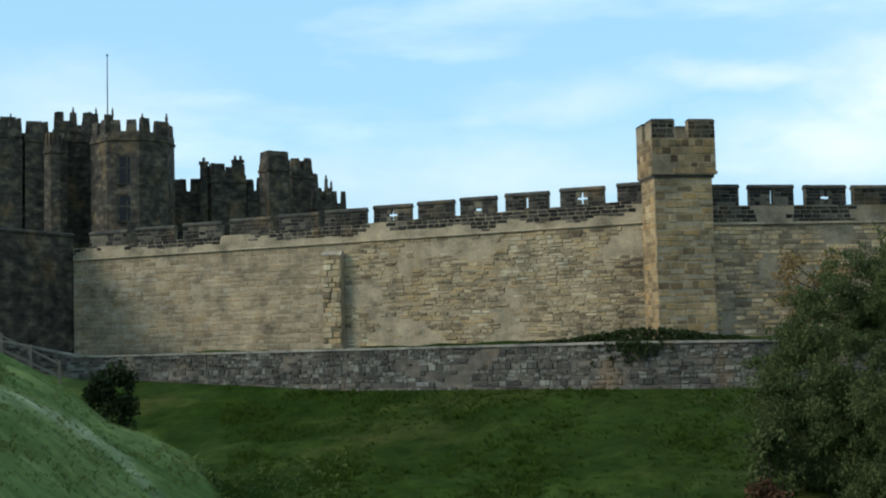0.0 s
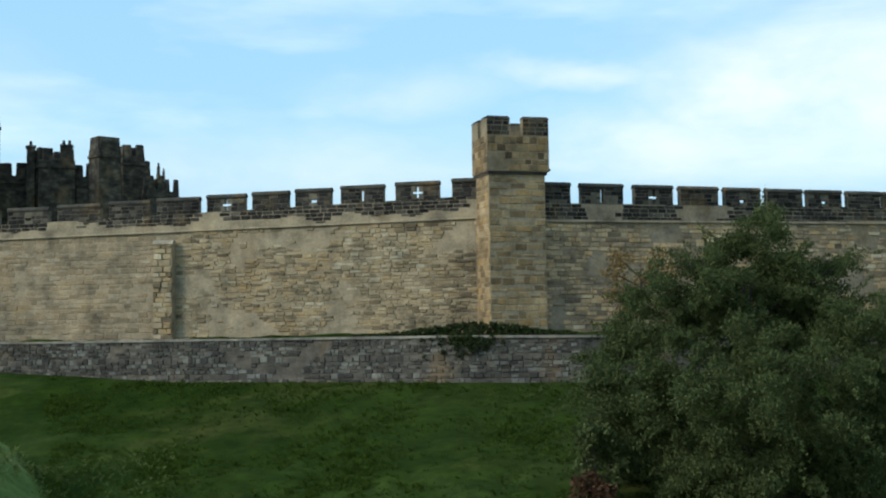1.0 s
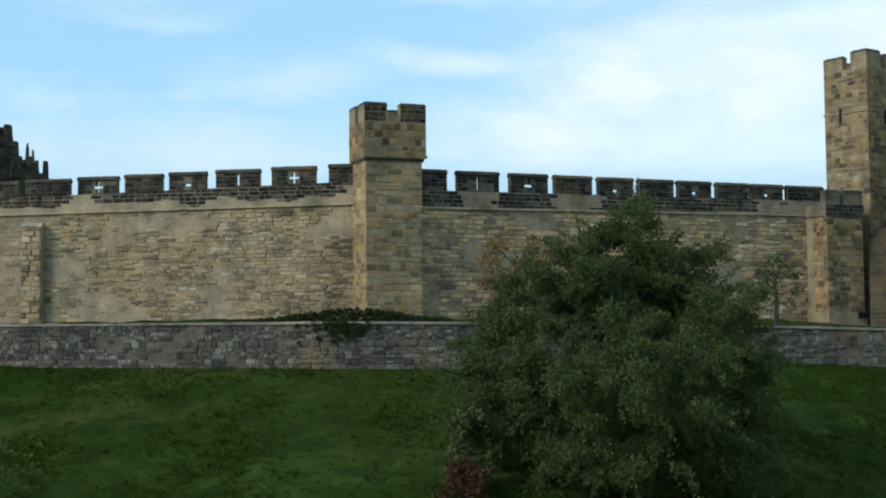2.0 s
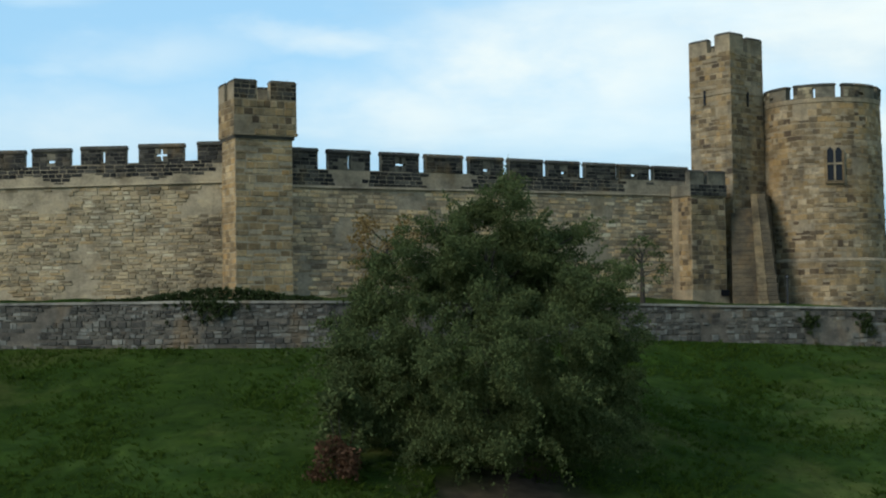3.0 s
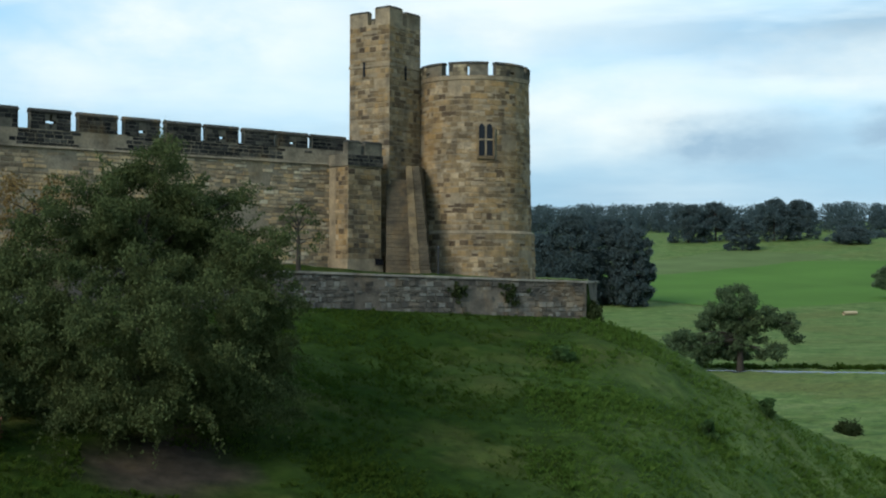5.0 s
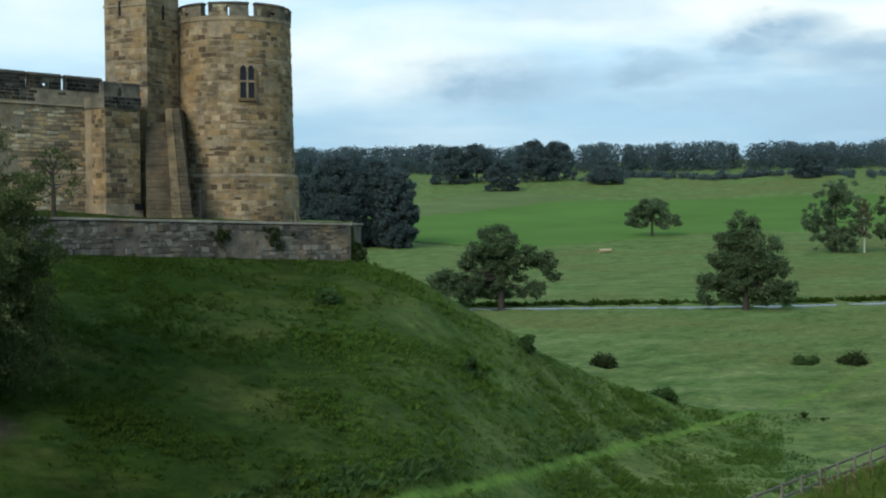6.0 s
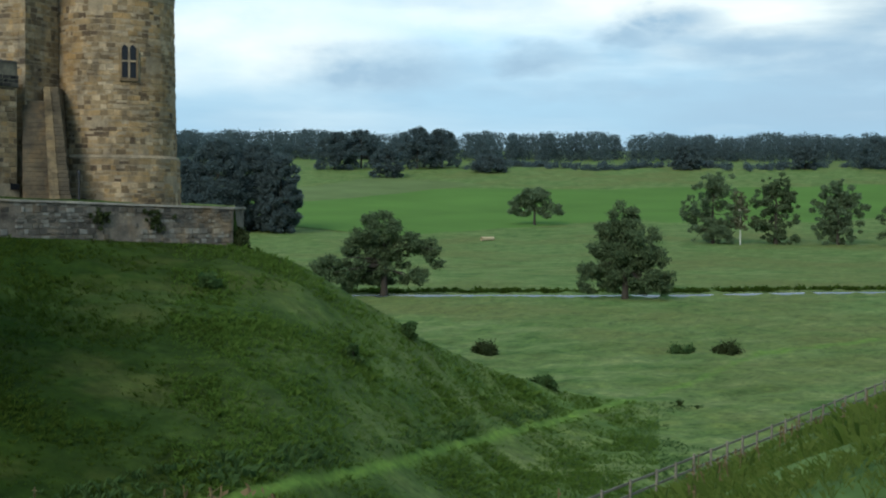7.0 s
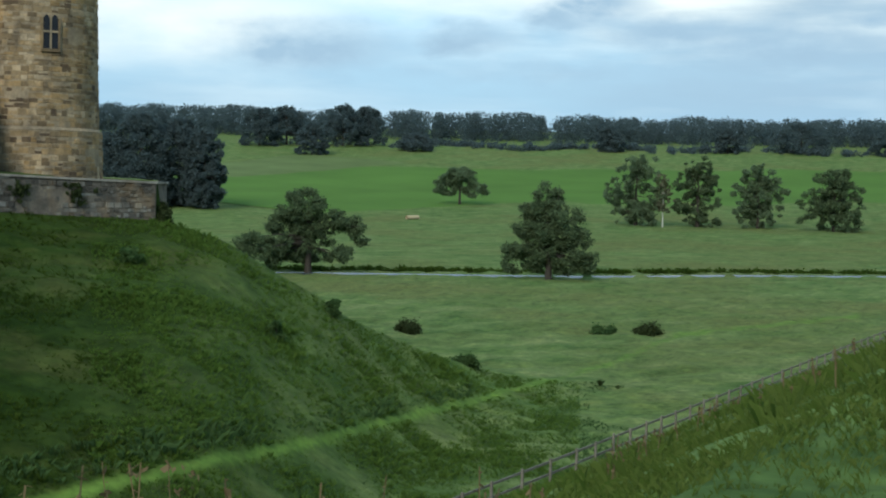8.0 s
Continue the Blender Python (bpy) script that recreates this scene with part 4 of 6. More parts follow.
for az, el0, h in ((-27.3, 9.65, 1.2), (-24.85, 10.06, 1.0), (-23.95, 10.1, 0.9), (-23.3, 10.1, 0.9), (-22.12, 9.72, 1.3), (-21.15, 9.72, 1.3), (-14.66, 7.1, 1.5), (-14.45, 7.05, 1.1)):
    statue(up(az, el0 - 0.06, KD + 0.2), h, 0.1 if az < -27 else 0.0)


def chimney(az0, az1, el, pots):
    d = KD + 3
    ob = thing("chimney_stack", "stone chimney stack with short pots on the keep", "chimney", "structure")
    w = d * radians(az1 - az0)
    o = polar(az0, d)
    u, v = frame_uv(-(az0 + az1) / 2)
    zt = d * math.tan(radians(el))
    bm = bmesh.new()
    add_box(bm, o, u, v, w, 0.9, 10, zt - 0.35)
    part("stack", bm, m_keep, ob)
    bm = bmesh.new()
    add_box(bm, o - u * 0.1 - v * 0.1, u, v, w + 0.2, 1.1, zt - 0.349, zt - 0.15)
    part("cap", bm, m_keep, ob)
    for k in range(pots):
        bm = bmesh.new()
        add_box(bm, o + u * (w * (k + 0.5) / pots - 0.16) + v * 0.3, u, v, 0.32, 0.32, zt - 0.149, zt + 0.3, 0.0, 0.05)
        part("pot", bm, m_keep, ob)


chimney(-19.82, -19.5, 8.35, 1)
chimney(-18.5, -18.05, 8.42, 2)


def keep_windows():
    # windows on the octagonal tower and its neighbour
    for az, el, w, h, lights in ((-22.75, 7.95, 1.4, 2.3, 2), (-22.75, 6.4, 1.4, 2.1, 2), (-24.4, 6.4, 1.8, 2.2, 3), (-24.3, 8.6, 0.6, 1.8, 1)):
        d = KD - 3.5 if az > -24 else KD + 3.95
        c = up(az, el, d)
        a = radians(az)
        n = Vector((-math.sin(a), -math.cos(a), 0))
        u = Vector((math.cos(a), -math.sin(a), 0))
        win = thing("keep_window", "stone-mullioned window in the keep wall", "window", "structure", "keep windows")
        bm = bmesh.new()
        add_box(bm, c - u * (w / 2 + 0.2), u, -n, w + 0.4, 0.9, c.z - h / 2 - 0.2, c.z + h / 2 + 0.2)
        part("window_frame", bm, m_keep, win)
        for k in range(lights):
            lw = w / lights
            bm = bmesh.new()
            add_box(bm, c - u * (w / 2 - lw * k - 0.08) + n * 0.02, u, -n, lw - 0.16, 0.1, c.z - h / 2, c.z + h / 2)
            part("pane", bm, m_lead, win)
        bm = bmesh.new()
        add_box(bm, c - u * (w / 2) + n * 0.03, u, -n, w, 0.04, c.z + 0.1, c.z + 0.25)
        part("transom", bm, m_keep, win)


keep_windows()


def flagpole():
    b, t = up(-23.5, 9.6, KD + 8), up(-23.5, 12.5, KD + 8)
    ob = thing("flagpole", "thin bare flagpole on the keep roof", "flagpole", at=b)
    bm = bmesh.new()
    bmesh.ops.create_cone(bm, cap_ends=True, segments=8, radius1=0.07, radius2=0.04, depth=t.z - b.z, matrix=Matrix.Translation((0, 0, (t.z - b.z) / 2)))
    part("pole", bm, m_iron, ob)
    bm = bmesh.new()
    bmesh.ops.create_uvsphere(bm, u_segments=8, v_segments=6, radius=0.12, matrix=Matrix.Translation((0, 0, t.z - b.z)))
    part("finial", bm, m_iron, ob)


flagpole()


# ---- plants ----
def leaf_cloud(centres, radii, count, size, rs, droop=0.3, flat=1.0, stray=0.28):
    """Corner places and quads of many small leaves, spread through and over round clumps."""
    centres, radii = np.asarray(centres, float), np.asarray(radii, float)
    wgt = radii ** 2
    idx = rs.choice(len(centres), count, p=wgt / wgt.sum())
    v = rs.normal(size=(count, 3))
    v /= np.linalg.norm(v, axis=1)[:, None]
    v[:, 2] *= flat
    r = radii[idx] * rs.uniform(0.3, 1.0, count) ** 0.5 * (1 + stray * rs.normal(size=count))
    p = centres[idx] + v * r[:, None]
    a = rs.normal(size=(count, 3))
    a[:, 2] -= droop * 2
    a /= np.linalg.norm(a, axis=1)[:, None]
    b = np.cross(a, rs.normal(size=(count, 3)))
    b /= np.linalg.norm(b, axis=1)[:, None]
    s = size * rs.uniform(0.6, 1.35, count)[:, None]
    q = np.stack([p - a * s * 0.6, p + b * s * 0.38, p + a * s * 0.6, p - b * s * 0.38], 1)
    return q.reshape(-1, 3)


def quads(name, verts, material, parent=None):
    n = len(verts)
    me = bpy.data.meshes.new(name)
    me.vertices.add(n)
    me.vertices.foreach_set("co", np.asarray(verts, np.float32).ravel())
    me.loops.add(n)
    me.loops.foreach_set("vertex_index", np.arange(n, dtype=np.int32))
    me.polygons.add(n // 4)
    me.polygons.foreach_set("loop_start", np.arange(0, n, 4, dtype=np.int32))
    me.materials.append(material)
    me.update(calc_edges=True)
    ob = new(name, me)
    ob.parent = parent
    return ob


def add_limb(bm, a, b, r0, r1, seg=7):
    d = b - a
    x = d.orthogonal().normalized()
    y = d.normalized().cross(x)
    r = [[bm.verts.new(p + (x * math.cos(2 * math.pi * k / seg) + y * math.sin(2 * math.pi * k / seg)) * q) for k in range(seg)] for p, q in ((a, r0), (b, r1))]
    for k in range(seg):
        bm.faces.new((r[0][k], r[0][(k + 1) % seg], r[1][(k + 1) % seg], r[1][k]))
    bm.faces.new(r[1])


def crown_clumps(rs, shape, width, tall, low, n, spread=0.13, even=False):
    """Clump centres inside an outline: shape(t) is the half-width's share at height share t."""
    out, rad = [], []
    for k in range(n):
        t = (k + 0.5) / n if even else rs.uniform(0, 1)
        w = shape(t) * width / 2
        a = k * 2.39996 + rs.normal() * 0.2 if even else rs.uniform(0, 2 * math.pi)
        r = w * math.sqrt(rs.uniform(0.15, 1))
        out.append((r * math.cos(a), r * math.sin(a), low + t * (tall - low)))
        rad.append(width * spread * rs.uniform(0.6, 1.25))
    return out, rad


def lobe_clumps(rs, lobes, n, size, az):
    """Clump centres over the skins of leafy lobes; a lobe is (across, height, half-width, half-height, density)."""
    right = np.array([math.cos(radians(az)), -math.sin(radians(az)), 0.0])
    away = np.array([math.sin(radians(az)), math.cos(radians(az)), 0.0])
    wgt = np.array([q[2] * q[3] * q[4] for q in lobes])
    out, rad = [], []
    for k in rs.choice(len(lobes), n, p=wgt / wgt.sum()):
        x, z, rx, rz, _ = lobes[k]
        v = rs.normal(size=3)
        v *= rs.uniform(0.08, 1.0) ** 0.45 / np.linalg.norm(v)
        depth = 0.6 * rx * math.sin(k * 2.4)
        p = right * (x + v[0] * rx) + away * (depth + v[1] * rx) + np.array([0, 0, z + v[2] * rz])
        out.append(tuple(p))
        rad.append(size * rs.uniform(0.55, 1.3))
    return out, rad


def tree(name, at, width, tall, low, shape, leaves, size, seed, bark, leaf, label, group, clumps=60, trunk=0.03, spread=0.13, droop=0.3, lean=(0, 0), flat=0.8, limbs=12, sprays=0, lobes=None, az=0.0):
    rs = np.random.RandomState(seed)
    ob = thing(name, label, "tree", group=group, at=at)
    if lobes:
        c, r = lobe_clumps(rs, lobes, clumps, width * spread, az)
    else:
        c, r = crown_clumps(rs, shape, width, tall, low, clumps, spread, clumps > 400)
    c = [(x + lean[0] * z, y + lean[1] * z, z) for x, y, z in c]
    bm = bmesh.new()
    r0 = max(0.12, tall * trunk)
    fork = low + (tall - low) * 0.3
    pts = [Vector((0, 0, -0.4)), Vector((0.05 * tall * lean[0], 0, fork * 0.5)), Vector((lean[0] * fork, lean[1] * fork, fork)), Vector((lean[0] * tall, lean[1] * tall, low + (tall - low) * 0.75))]
    rr = [r0 * 1.35, r0, r0 * 0.8, r0 * 0.25]
    for k in range(3):
        add_limb(bm, pts[k], pts[k + 1], rr[k], rr[k + 1], 9)
    part("trunk", bm, bark, ob)
    for k in rs.choice(len(c), min(limbs, len(c)), replace=False):
        bm = bmesh.new()
        e = Vector(c[k])
        s = pts[1].lerp(pts[3], float(np.clip((e.z - low) / (tall - low) * 0.7 + 0.15, 0, 0.9)))
        mid = s.lerp(e, 0.55) + Vector((0, 0, 0.06 * tall * rs.uniform(-0.3, 1)))
        add_limb(bm, s, mid, r0 * 0.35, r0 * 0.2, 5)
        add_limb(bm, mid, e, r0 * 0.2, r0 * 0.06, 5)
        part("limb", bm, bark, ob)
    q = [leaf_cloud(c, r, leaves, size, rs, droop, flat)]
    if sprays:
        # loose leafy twigs that stand out of the crown and hang at their tips
        top = max(p[2] for p in c)
        tips, rad = [], []
        for k in rs.choice(len(c), sprays):
            s = np.array(c[k])
            rise = s[2] / top
            out = np.array([s[0], s[1], 0.0]) / (math.hypot(s[0], s[1]) + 0.3)
            way = out * rs.uniform(0.5, 1.0) + np.array([0, 0, rs.uniform(-0.3, 0.9) * rise + 0.1]) + rs.normal(size=3) * 0.25
            far = rs.uniform(0.9, 2.1) * (1.1 - 0.35 * rise)
            for f in np.linspace(0.25, 1.0, 9):
                tips.append(s + way * far * f - np.array([0, 0, 0.55 * far * f * f * (1.2 - rise)]))
                rad.append(0.17 * (1.15 - 0.75 * f))
        q.append(leaf_cloud(tips, rad, sprays * 80, size, rs, droop, 1.0))
    quads("crown", np.concatenate(q), leaf, ob)
    return ob


def ground_at(az, d, sink=0.0):
    x, y = xy(az, d)
    return (x, y, height(x, y) - sink)


def dome(t):
    return math.sqrt(max(0.0, 1 - (t - 0.25) ** 2 / 0.6))


def tall_oval(t):
    return math.sqrt(max(0.03, 1 - (t - 0.42) ** 2 / 0.36))


# the thorn tree on the mound, with hanging sprays down to the ground
hx, hy, hz = ground_at(9.2, 52.5)
HAWTHORN = [(0.5, 9.7, 1.2, 1.2, 0.6), (0.4, 8.5, 2.3, 1.5, 0.9), (-1.7, 7.6, 1.9, 1.5, 1.0), (2.4, 7.6, 1.8, 1.5, 1.0), (-3.3, 6.4, 1.8, 1.5, 0.9), (3.9, 6.3, 1.7, 1.5, 1.0), (0.3, 6.6, 3.2, 1.9, 0.9), (0.2, 3.8, 4.4, 2.6, 1.0), (-4.6, 5.2, 1.2, 1.3, 0.7), (4.9, 4.8, 1.1, 1.5, 0.8),
            (-3.8, 3.4, 2.2, 2.2, 1.0), (4.0, 3.4, 2.0, 2.2, 1.0), (0.2, 1.2, 4.3, 1.2, 1.5), (-5.1, 3.4, 0.9, 1.6, 0.7), (-4.1, 1.0, 1.7, 1.0, 1.1), (4.0, 1.1, 1.7, 1.0, 1.1)]
tree("hawthorn_tree", (hx, hy, hz), 11.0, 10.6, 0.35, dome, 260000, 0.084, 3, m_bark, m_leaf,
     "broad dark green hawthorn tree with drooping leafy sprays", "", 900, 0.022, 0.042, 0.9, lean=(0.0, 0), limbs=14, sprays=760, lobes=HAWTHORN, az=9.25)
# two thin saplings behind it, against the wall
tree("sapling", ground_at(5.1, 68.5), 4.4, 4.2, 0.8, tall_oval, 1900, 0.13, 61, m_bark, m_amber, "thin sapling with sparse amber leaves near the wall", "", 26, 0.008, 0.12, 0.6)
tree("sapling", ground_at(15.6, 76), 2.6, 3.4, 0.8, tall_oval, 800, 0.13, 62, m_bark, m_leaf, "thin sapling with sparse green leaves near the wall", "", 22, 0.008, 0.12, 0.6)
# the withered red-brown shrub beside it
rs_ = np.random.RandomState(5)
sx, sy, sz = ground_at(3.0, 48.5)
shrub = thing("withered_shrub", "small shrub with rust-brown withered leaves", "shrub", at=(sx, sy, sz))
cc, rr_ = crown_clumps(rs_, dome, 1.7, 1.3, 0.15, 16, 0.2)
quads("leaves", leaf_cloud(cc, rr_, 1500, 0.13, rs_), m_rust, shrub)
for k in range(9):
    bm = bmesh.new()
    add_limb(bm, Vector((0, 0, -0.2)), Vector(cc[k]), 0.03, 0.012, 5)
    part("stem", bm, m_bark, shrub)
sx, sy, sz = ground_at(3.2, 49.6)
shrub = thing("grey_green_shrub", "grey-green leafy shrub beside the thorn tree", "shrub", at=(sx, sy, sz))
cc, rr_ = crown_clumps(rs_, tall_oval, 1.6, 2.9, 0.3, 22, 0.2)
quads("leaves", leaf_cloud(cc, rr_, 2600, 0.14, rs_), m_leaf, shrub)
for k in range(9):
    bm = bmesh.new()
    add_limb(bm, Vector((0, 0, -0.2)), Vector(cc[k]), 0.03, 0.012, 5)
    part("stem", bm, m_bark, shrub)
# dark clipped-looking bush near the wall's corner
sx, sy, sz = ground_at(-23.4, 59)
shrub = thing("dark_bush", "small dark evergreen bush on the bank", "bush", at=(sx, sy, sz))
cc, rr_ = crown_clumps(rs_, tall_oval, 1.9, 2.5, 0.1, 34, 0.2)
quads("leaves", leaf_cloud(cc, rr_, 3200, 0.16, rs_), m_yew, shrub)
bm = bmesh.new()
add_limb(bm, Vector((0, 0, -0.3)), Vector((0, 0, 1.9)), 0.07, 0.03)
part("stem", bm, m_bark, shrub)

# trees of the pasture
PT = "scattered pasture trees"
OAK_BROKEN = [(-0.8, 9.2, 3.8, 3.4, 1.0), (-3.2, 6.6, 3.2, 2.6, 1.0), (-6.6, 4.2, 3.6, 2.1, 1.0), (-9.3, 3.9, 1.9, 1.3, 0.9), (3.6, 8.3, 2.6, 2.0, 0.9), (6.4, 7.4, 2.0, 1.5, 0.9), (7.9, 5.9, 1.2, 1.3, 0.8), (5.6, 3.0, 2.8, 1.3, 0.9), (-2.6, 3.4, 3.4, 1.9, 1.0), (1.6, 5.2, 2.6, 1.8, 0.9), (-5.5, 2.4, 3.2, 1.2, 0.9), (0.6, 2.4, 3.2, 1.3, 0.9)]
OAK_CONE = [(0.0, 12.3, 2.2, 1.9, 1.0), (-1.5, 10.2, 2.9, 1.7, 1.0), (2.2, 9.4, 2.8, 1.7, 1.0), (-3.0, 7.2, 3.0, 1.6, 1.0), (3.4, 6.4, 3.2, 1.6, 1.0), (0.0, 6.8, 3.0, 2.0, 0.9), (-4.6, 4.2, 2.6, 1.5, 1.0), (4.9, 3.6, 2.4, 1.5, 1.0), (0.4, 3.8, 3.4, 1.7, 0.9), (-5.2, 2.0, 1.8, 1.1, 0.9), (5.6, 1.9, 1.6, 1.0, 0.9), (-1.8, 2.0, 2.6, 1.1, 0.9), (2.6, 1.9, 2.6, 1.1, 0.9)]
UMBRELLA = [(0.0, 10.2, 5.4, 2.6, 1.0), (-5.6, 8.0, 3.6, 2.3, 0.9), (5.8, 7.6, 3.6, 2.3, 0.9), (-1.5, 7.0, 4.6, 2.0, 0.8), (8.4, 5.2, 2.0, 1.8, 0.8), (-8.2, 5.6, 2.0, 1.7, 0.8), (-4.6, 4.6, 3.4, 1.5, 0.7), (4.4, 4.5, 3.4, 1.5, 0.7), (0, 5.2, 3.5, 1.5, 0.6)]
tree("oak_tree", ground_at(33.66, 210), 22, 12.9, 1.0, dome, 36000, 0.30, 11, m_bark, m_oak, "spreading dark oak tree with a broken crown by the river", PT, 300, 0.035, 0.040, flat=0.7, limbs=40, lobes=OAK_BROKEN, az=33.66)
tree("oak_tree", ground_at(43.6, 207), 15.0, 14.3, 0.9, dome, 36000, 0.30, 12, m_bark, m_oak, "conical dark green tree standing by the river", PT, 300, 0.03, 0.056, flat=0.7, limbs=40, lobes=OAK_CONE, az=43.6)
tree("field_tree", ground_at(39.86, 482), 21, 13.1, 3.0, dome, 14000, 0.5, 13, m_bark, m_grey_leaf, "round grey-green tree alone in the meadow", PT, 150, 0.03, 0.055, flat=0.7, lobes=UMBRELLA, az=39.86)
def uneven_lobes(rs, w, h, low, n):
    """Lobes of a tall loose tree, stacked unevenly."""
    out = []
    for k in range(n):
        t = (k + 0.5) / n
        half = w / 2 * (0.72 + 0.33 * math.sin(math.pi * min(1.0, 0.1 + t)))
        r = w * rs.uniform(0.15, 0.24)
        out.append(((-1) ** k * rs.uniform(0.1, 1) * max(half - r, 0.1), low + t * (h - low - r * 0.6), r, r * rs.uniform(0.7, 1.0), rs.uniform(0.6, 1.0)))
    return out


for az, d, w, h, clear, leaf, sd, lab in ((47.1, 402, 20, 20.8, 1.0, m_grey_leaf, 14, "tall loose grey-green tree in a meadow clump"), (48.2, 399, 7, 15, 4.5, m_amber_grey, 15, "slim pale-stemmed tree in a meadow clump"),
                                       (49.6, 402, 15.5, 20.2, 0.8, m_oak, 16, "tall dark green tree in a meadow clump"), (52.0, 404, 17.5, 18.6, 0.8, m_grey_leaf, 17, "upright grey-green tree in the meadow"),
                                       (54.95, 400, 21, 18.2, 1.2, m_oak, 19, "rounded dark green tree in the meadow"), (58.2, 402, 14, 17, 1.2, m_oak, 28, "rounded dark green tree in the meadow")):
    tree("field_tree", ground_at(az, d), w, h, clear, dome, 20000 if w > 8 else 3500, 0.45, sd, m_birch if sd == 15 else m_bark, leaf, lab, PT, 190, 0.022 if sd != 15 else 0.009, 0.052, flat=0.8, limbs=20, lobes=uneven_lobes(np.random.RandomState(sd), w, h, clear, 24), az=az)
# dark trees beside the round tower
for az, d, w, h, sd in ((25.6, 445, 19, 22, 20), (26.9, 440, 20, 28, 21), (28.4, 446, 18, 27, 22), (29.4, 436, 13, 24, 23)):
    tree("wood_tree", ground_at(az, d), w, h, 0.8, tall_oval, 36000, 0.6, sd, m_bark, m_hazy_leaf, "tall dark tree in a close group", "dark tree group", 390, 0.025, 0.075, flat=1.0)
# hedge trees at the meadow's far edge
for az, d, w, h, sd in ((33.75, 735, 17, 16, 30), (46.0, 790, 17, 14, 31), (50.7, 790, 14, 13, 32), (53.6, 800, 34, 16, 33), (31.6, 780, 22, 20, 34), (32.7, 790, 24, 21, 35), (35.0, 790, 26, 22, 36), (36.0, 795, 22, 21, 37), (57.0, 790, 18, 13, 38), (38.0, 770, 20, 9, 39)):
    tree("hedge_tree", ground_at(az, d), w, h, 0.4, dome, 9000, 0.85, sd, m_bark, m_hazy_leaf, "dark tree along the far field edge", "far field trees", 130, 0.025, 0.085)


def woods():
    """The wood along the skyline and the hedge below it, as clumps of leaves."""
    rs = np.random.RandomState(7)
    c, r = [], []
    for k in range(1300):
        az = rs.uniform(22, 66)
        d = rs.uniform(925, 1040)
        if 36.45 < az < 36.85 and d < 1035:
            continue
        x, y = xy(az, d)
        top = 19.5 + 4.0 * noise.noise(Vector((az * 0.7, 0, 0))) + 1.8 * noise.noise(Vector((az * 4, 3, 0))) + rs.uniform(-1, 1)
        if az > 44:
            top -= 2.0
        z = height(x, y)
        for q in range(5):
            c.append((x + rs.normal() * 2, y + rs.normal() * 2, z + top * (q + 0.5) / 5.5))
            r.append(3.6 * rs.uniform(0.7, 1.2) * (0.75 if q == 4 else 1))
    ob = quads("woodland", leaf_cloud(c, r, 260000, 1.0, rs, stray=0.12), m_hazy_leaf)
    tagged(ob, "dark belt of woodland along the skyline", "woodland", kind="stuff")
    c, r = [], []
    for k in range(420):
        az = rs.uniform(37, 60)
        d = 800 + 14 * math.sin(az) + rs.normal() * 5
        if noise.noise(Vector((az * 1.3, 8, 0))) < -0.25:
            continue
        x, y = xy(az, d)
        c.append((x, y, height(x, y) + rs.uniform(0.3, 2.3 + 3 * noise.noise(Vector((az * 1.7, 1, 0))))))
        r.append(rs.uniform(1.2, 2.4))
    ob = quads("hedgerow", leaf_cloud(c, r, 22000, 0.9, rs), m_hazy_leaf)
    tagged(ob, "straggling dark hedgerow along the far field", "hedge", kind="stuff")
    c, r = [], []
    for k in range(420):
        az = rs.uniform(29, 62)
        d = np.interp(az, [28, 35, 44.3, 51, 57, 64], [208, 210, 214, 230, 243, 262]) + 6.5 + rs.uniform(0, 2.5)
        x, y = xy(az, d)
        c.append((x, y, height(x, y) + rs.uniform(0.0, 0.35)))
        r.append(rs.uniform(0.45, 0.9))
    ob = quads("riverside_growth", leaf_cloud(c, r, 16000, 0.4, rs, flat=0.6), m_blade)
    tagged(ob, "rank dark growth along the far river bank", "plants", kind="stuff")


woods()


def far_shrub(az, d, w, h, seed, leaf):
    rs = np.random.RandomState(seed)
    ob = thing("shrub", "low dark shrub in rough grass", "shrub", group="shrubs in the grass", at=ground_at(az, d, 0.05))
    c, r = crown_clumps(rs, dome, w, h, 0.0, 18, 0.16)
    quads("leaves", leaf_cloud(c, r, 2800, 0.17, rs, stray=0.45), leaf, ob)
    for k in range(5):
        bm = bmesh.new()
        add_limb(bm, Vector((0, 0, -0.2)), Vector(c[k]), 0.05, 0.02, 5)
        part("stem", bm, m_bark, ob)


far_shrub(45.97, 133, 2.3, 0.6, 41, m_rush)
far_shrub(47.7, 133, 2.6, 0.9, 42, m_ivy)
far_shrub(37.84, 129, 2.4, 0.9, 43, m_ivy)
far_shrub(34.7, 77.5, 1.0, 0.8, 44, m_rush)
far_shrub(32.4, 68, 0.9, 0.7, 45, m_rush)
far_shrub(26.4, 69, 1.2, 0.6, 46, m_rush)
far_shrub(40.3, 90, 1.5, 0.5, 47, m_rush)
far_shrub(27.8, 77.6, 1.1, 0.9, 48, m_ivy)


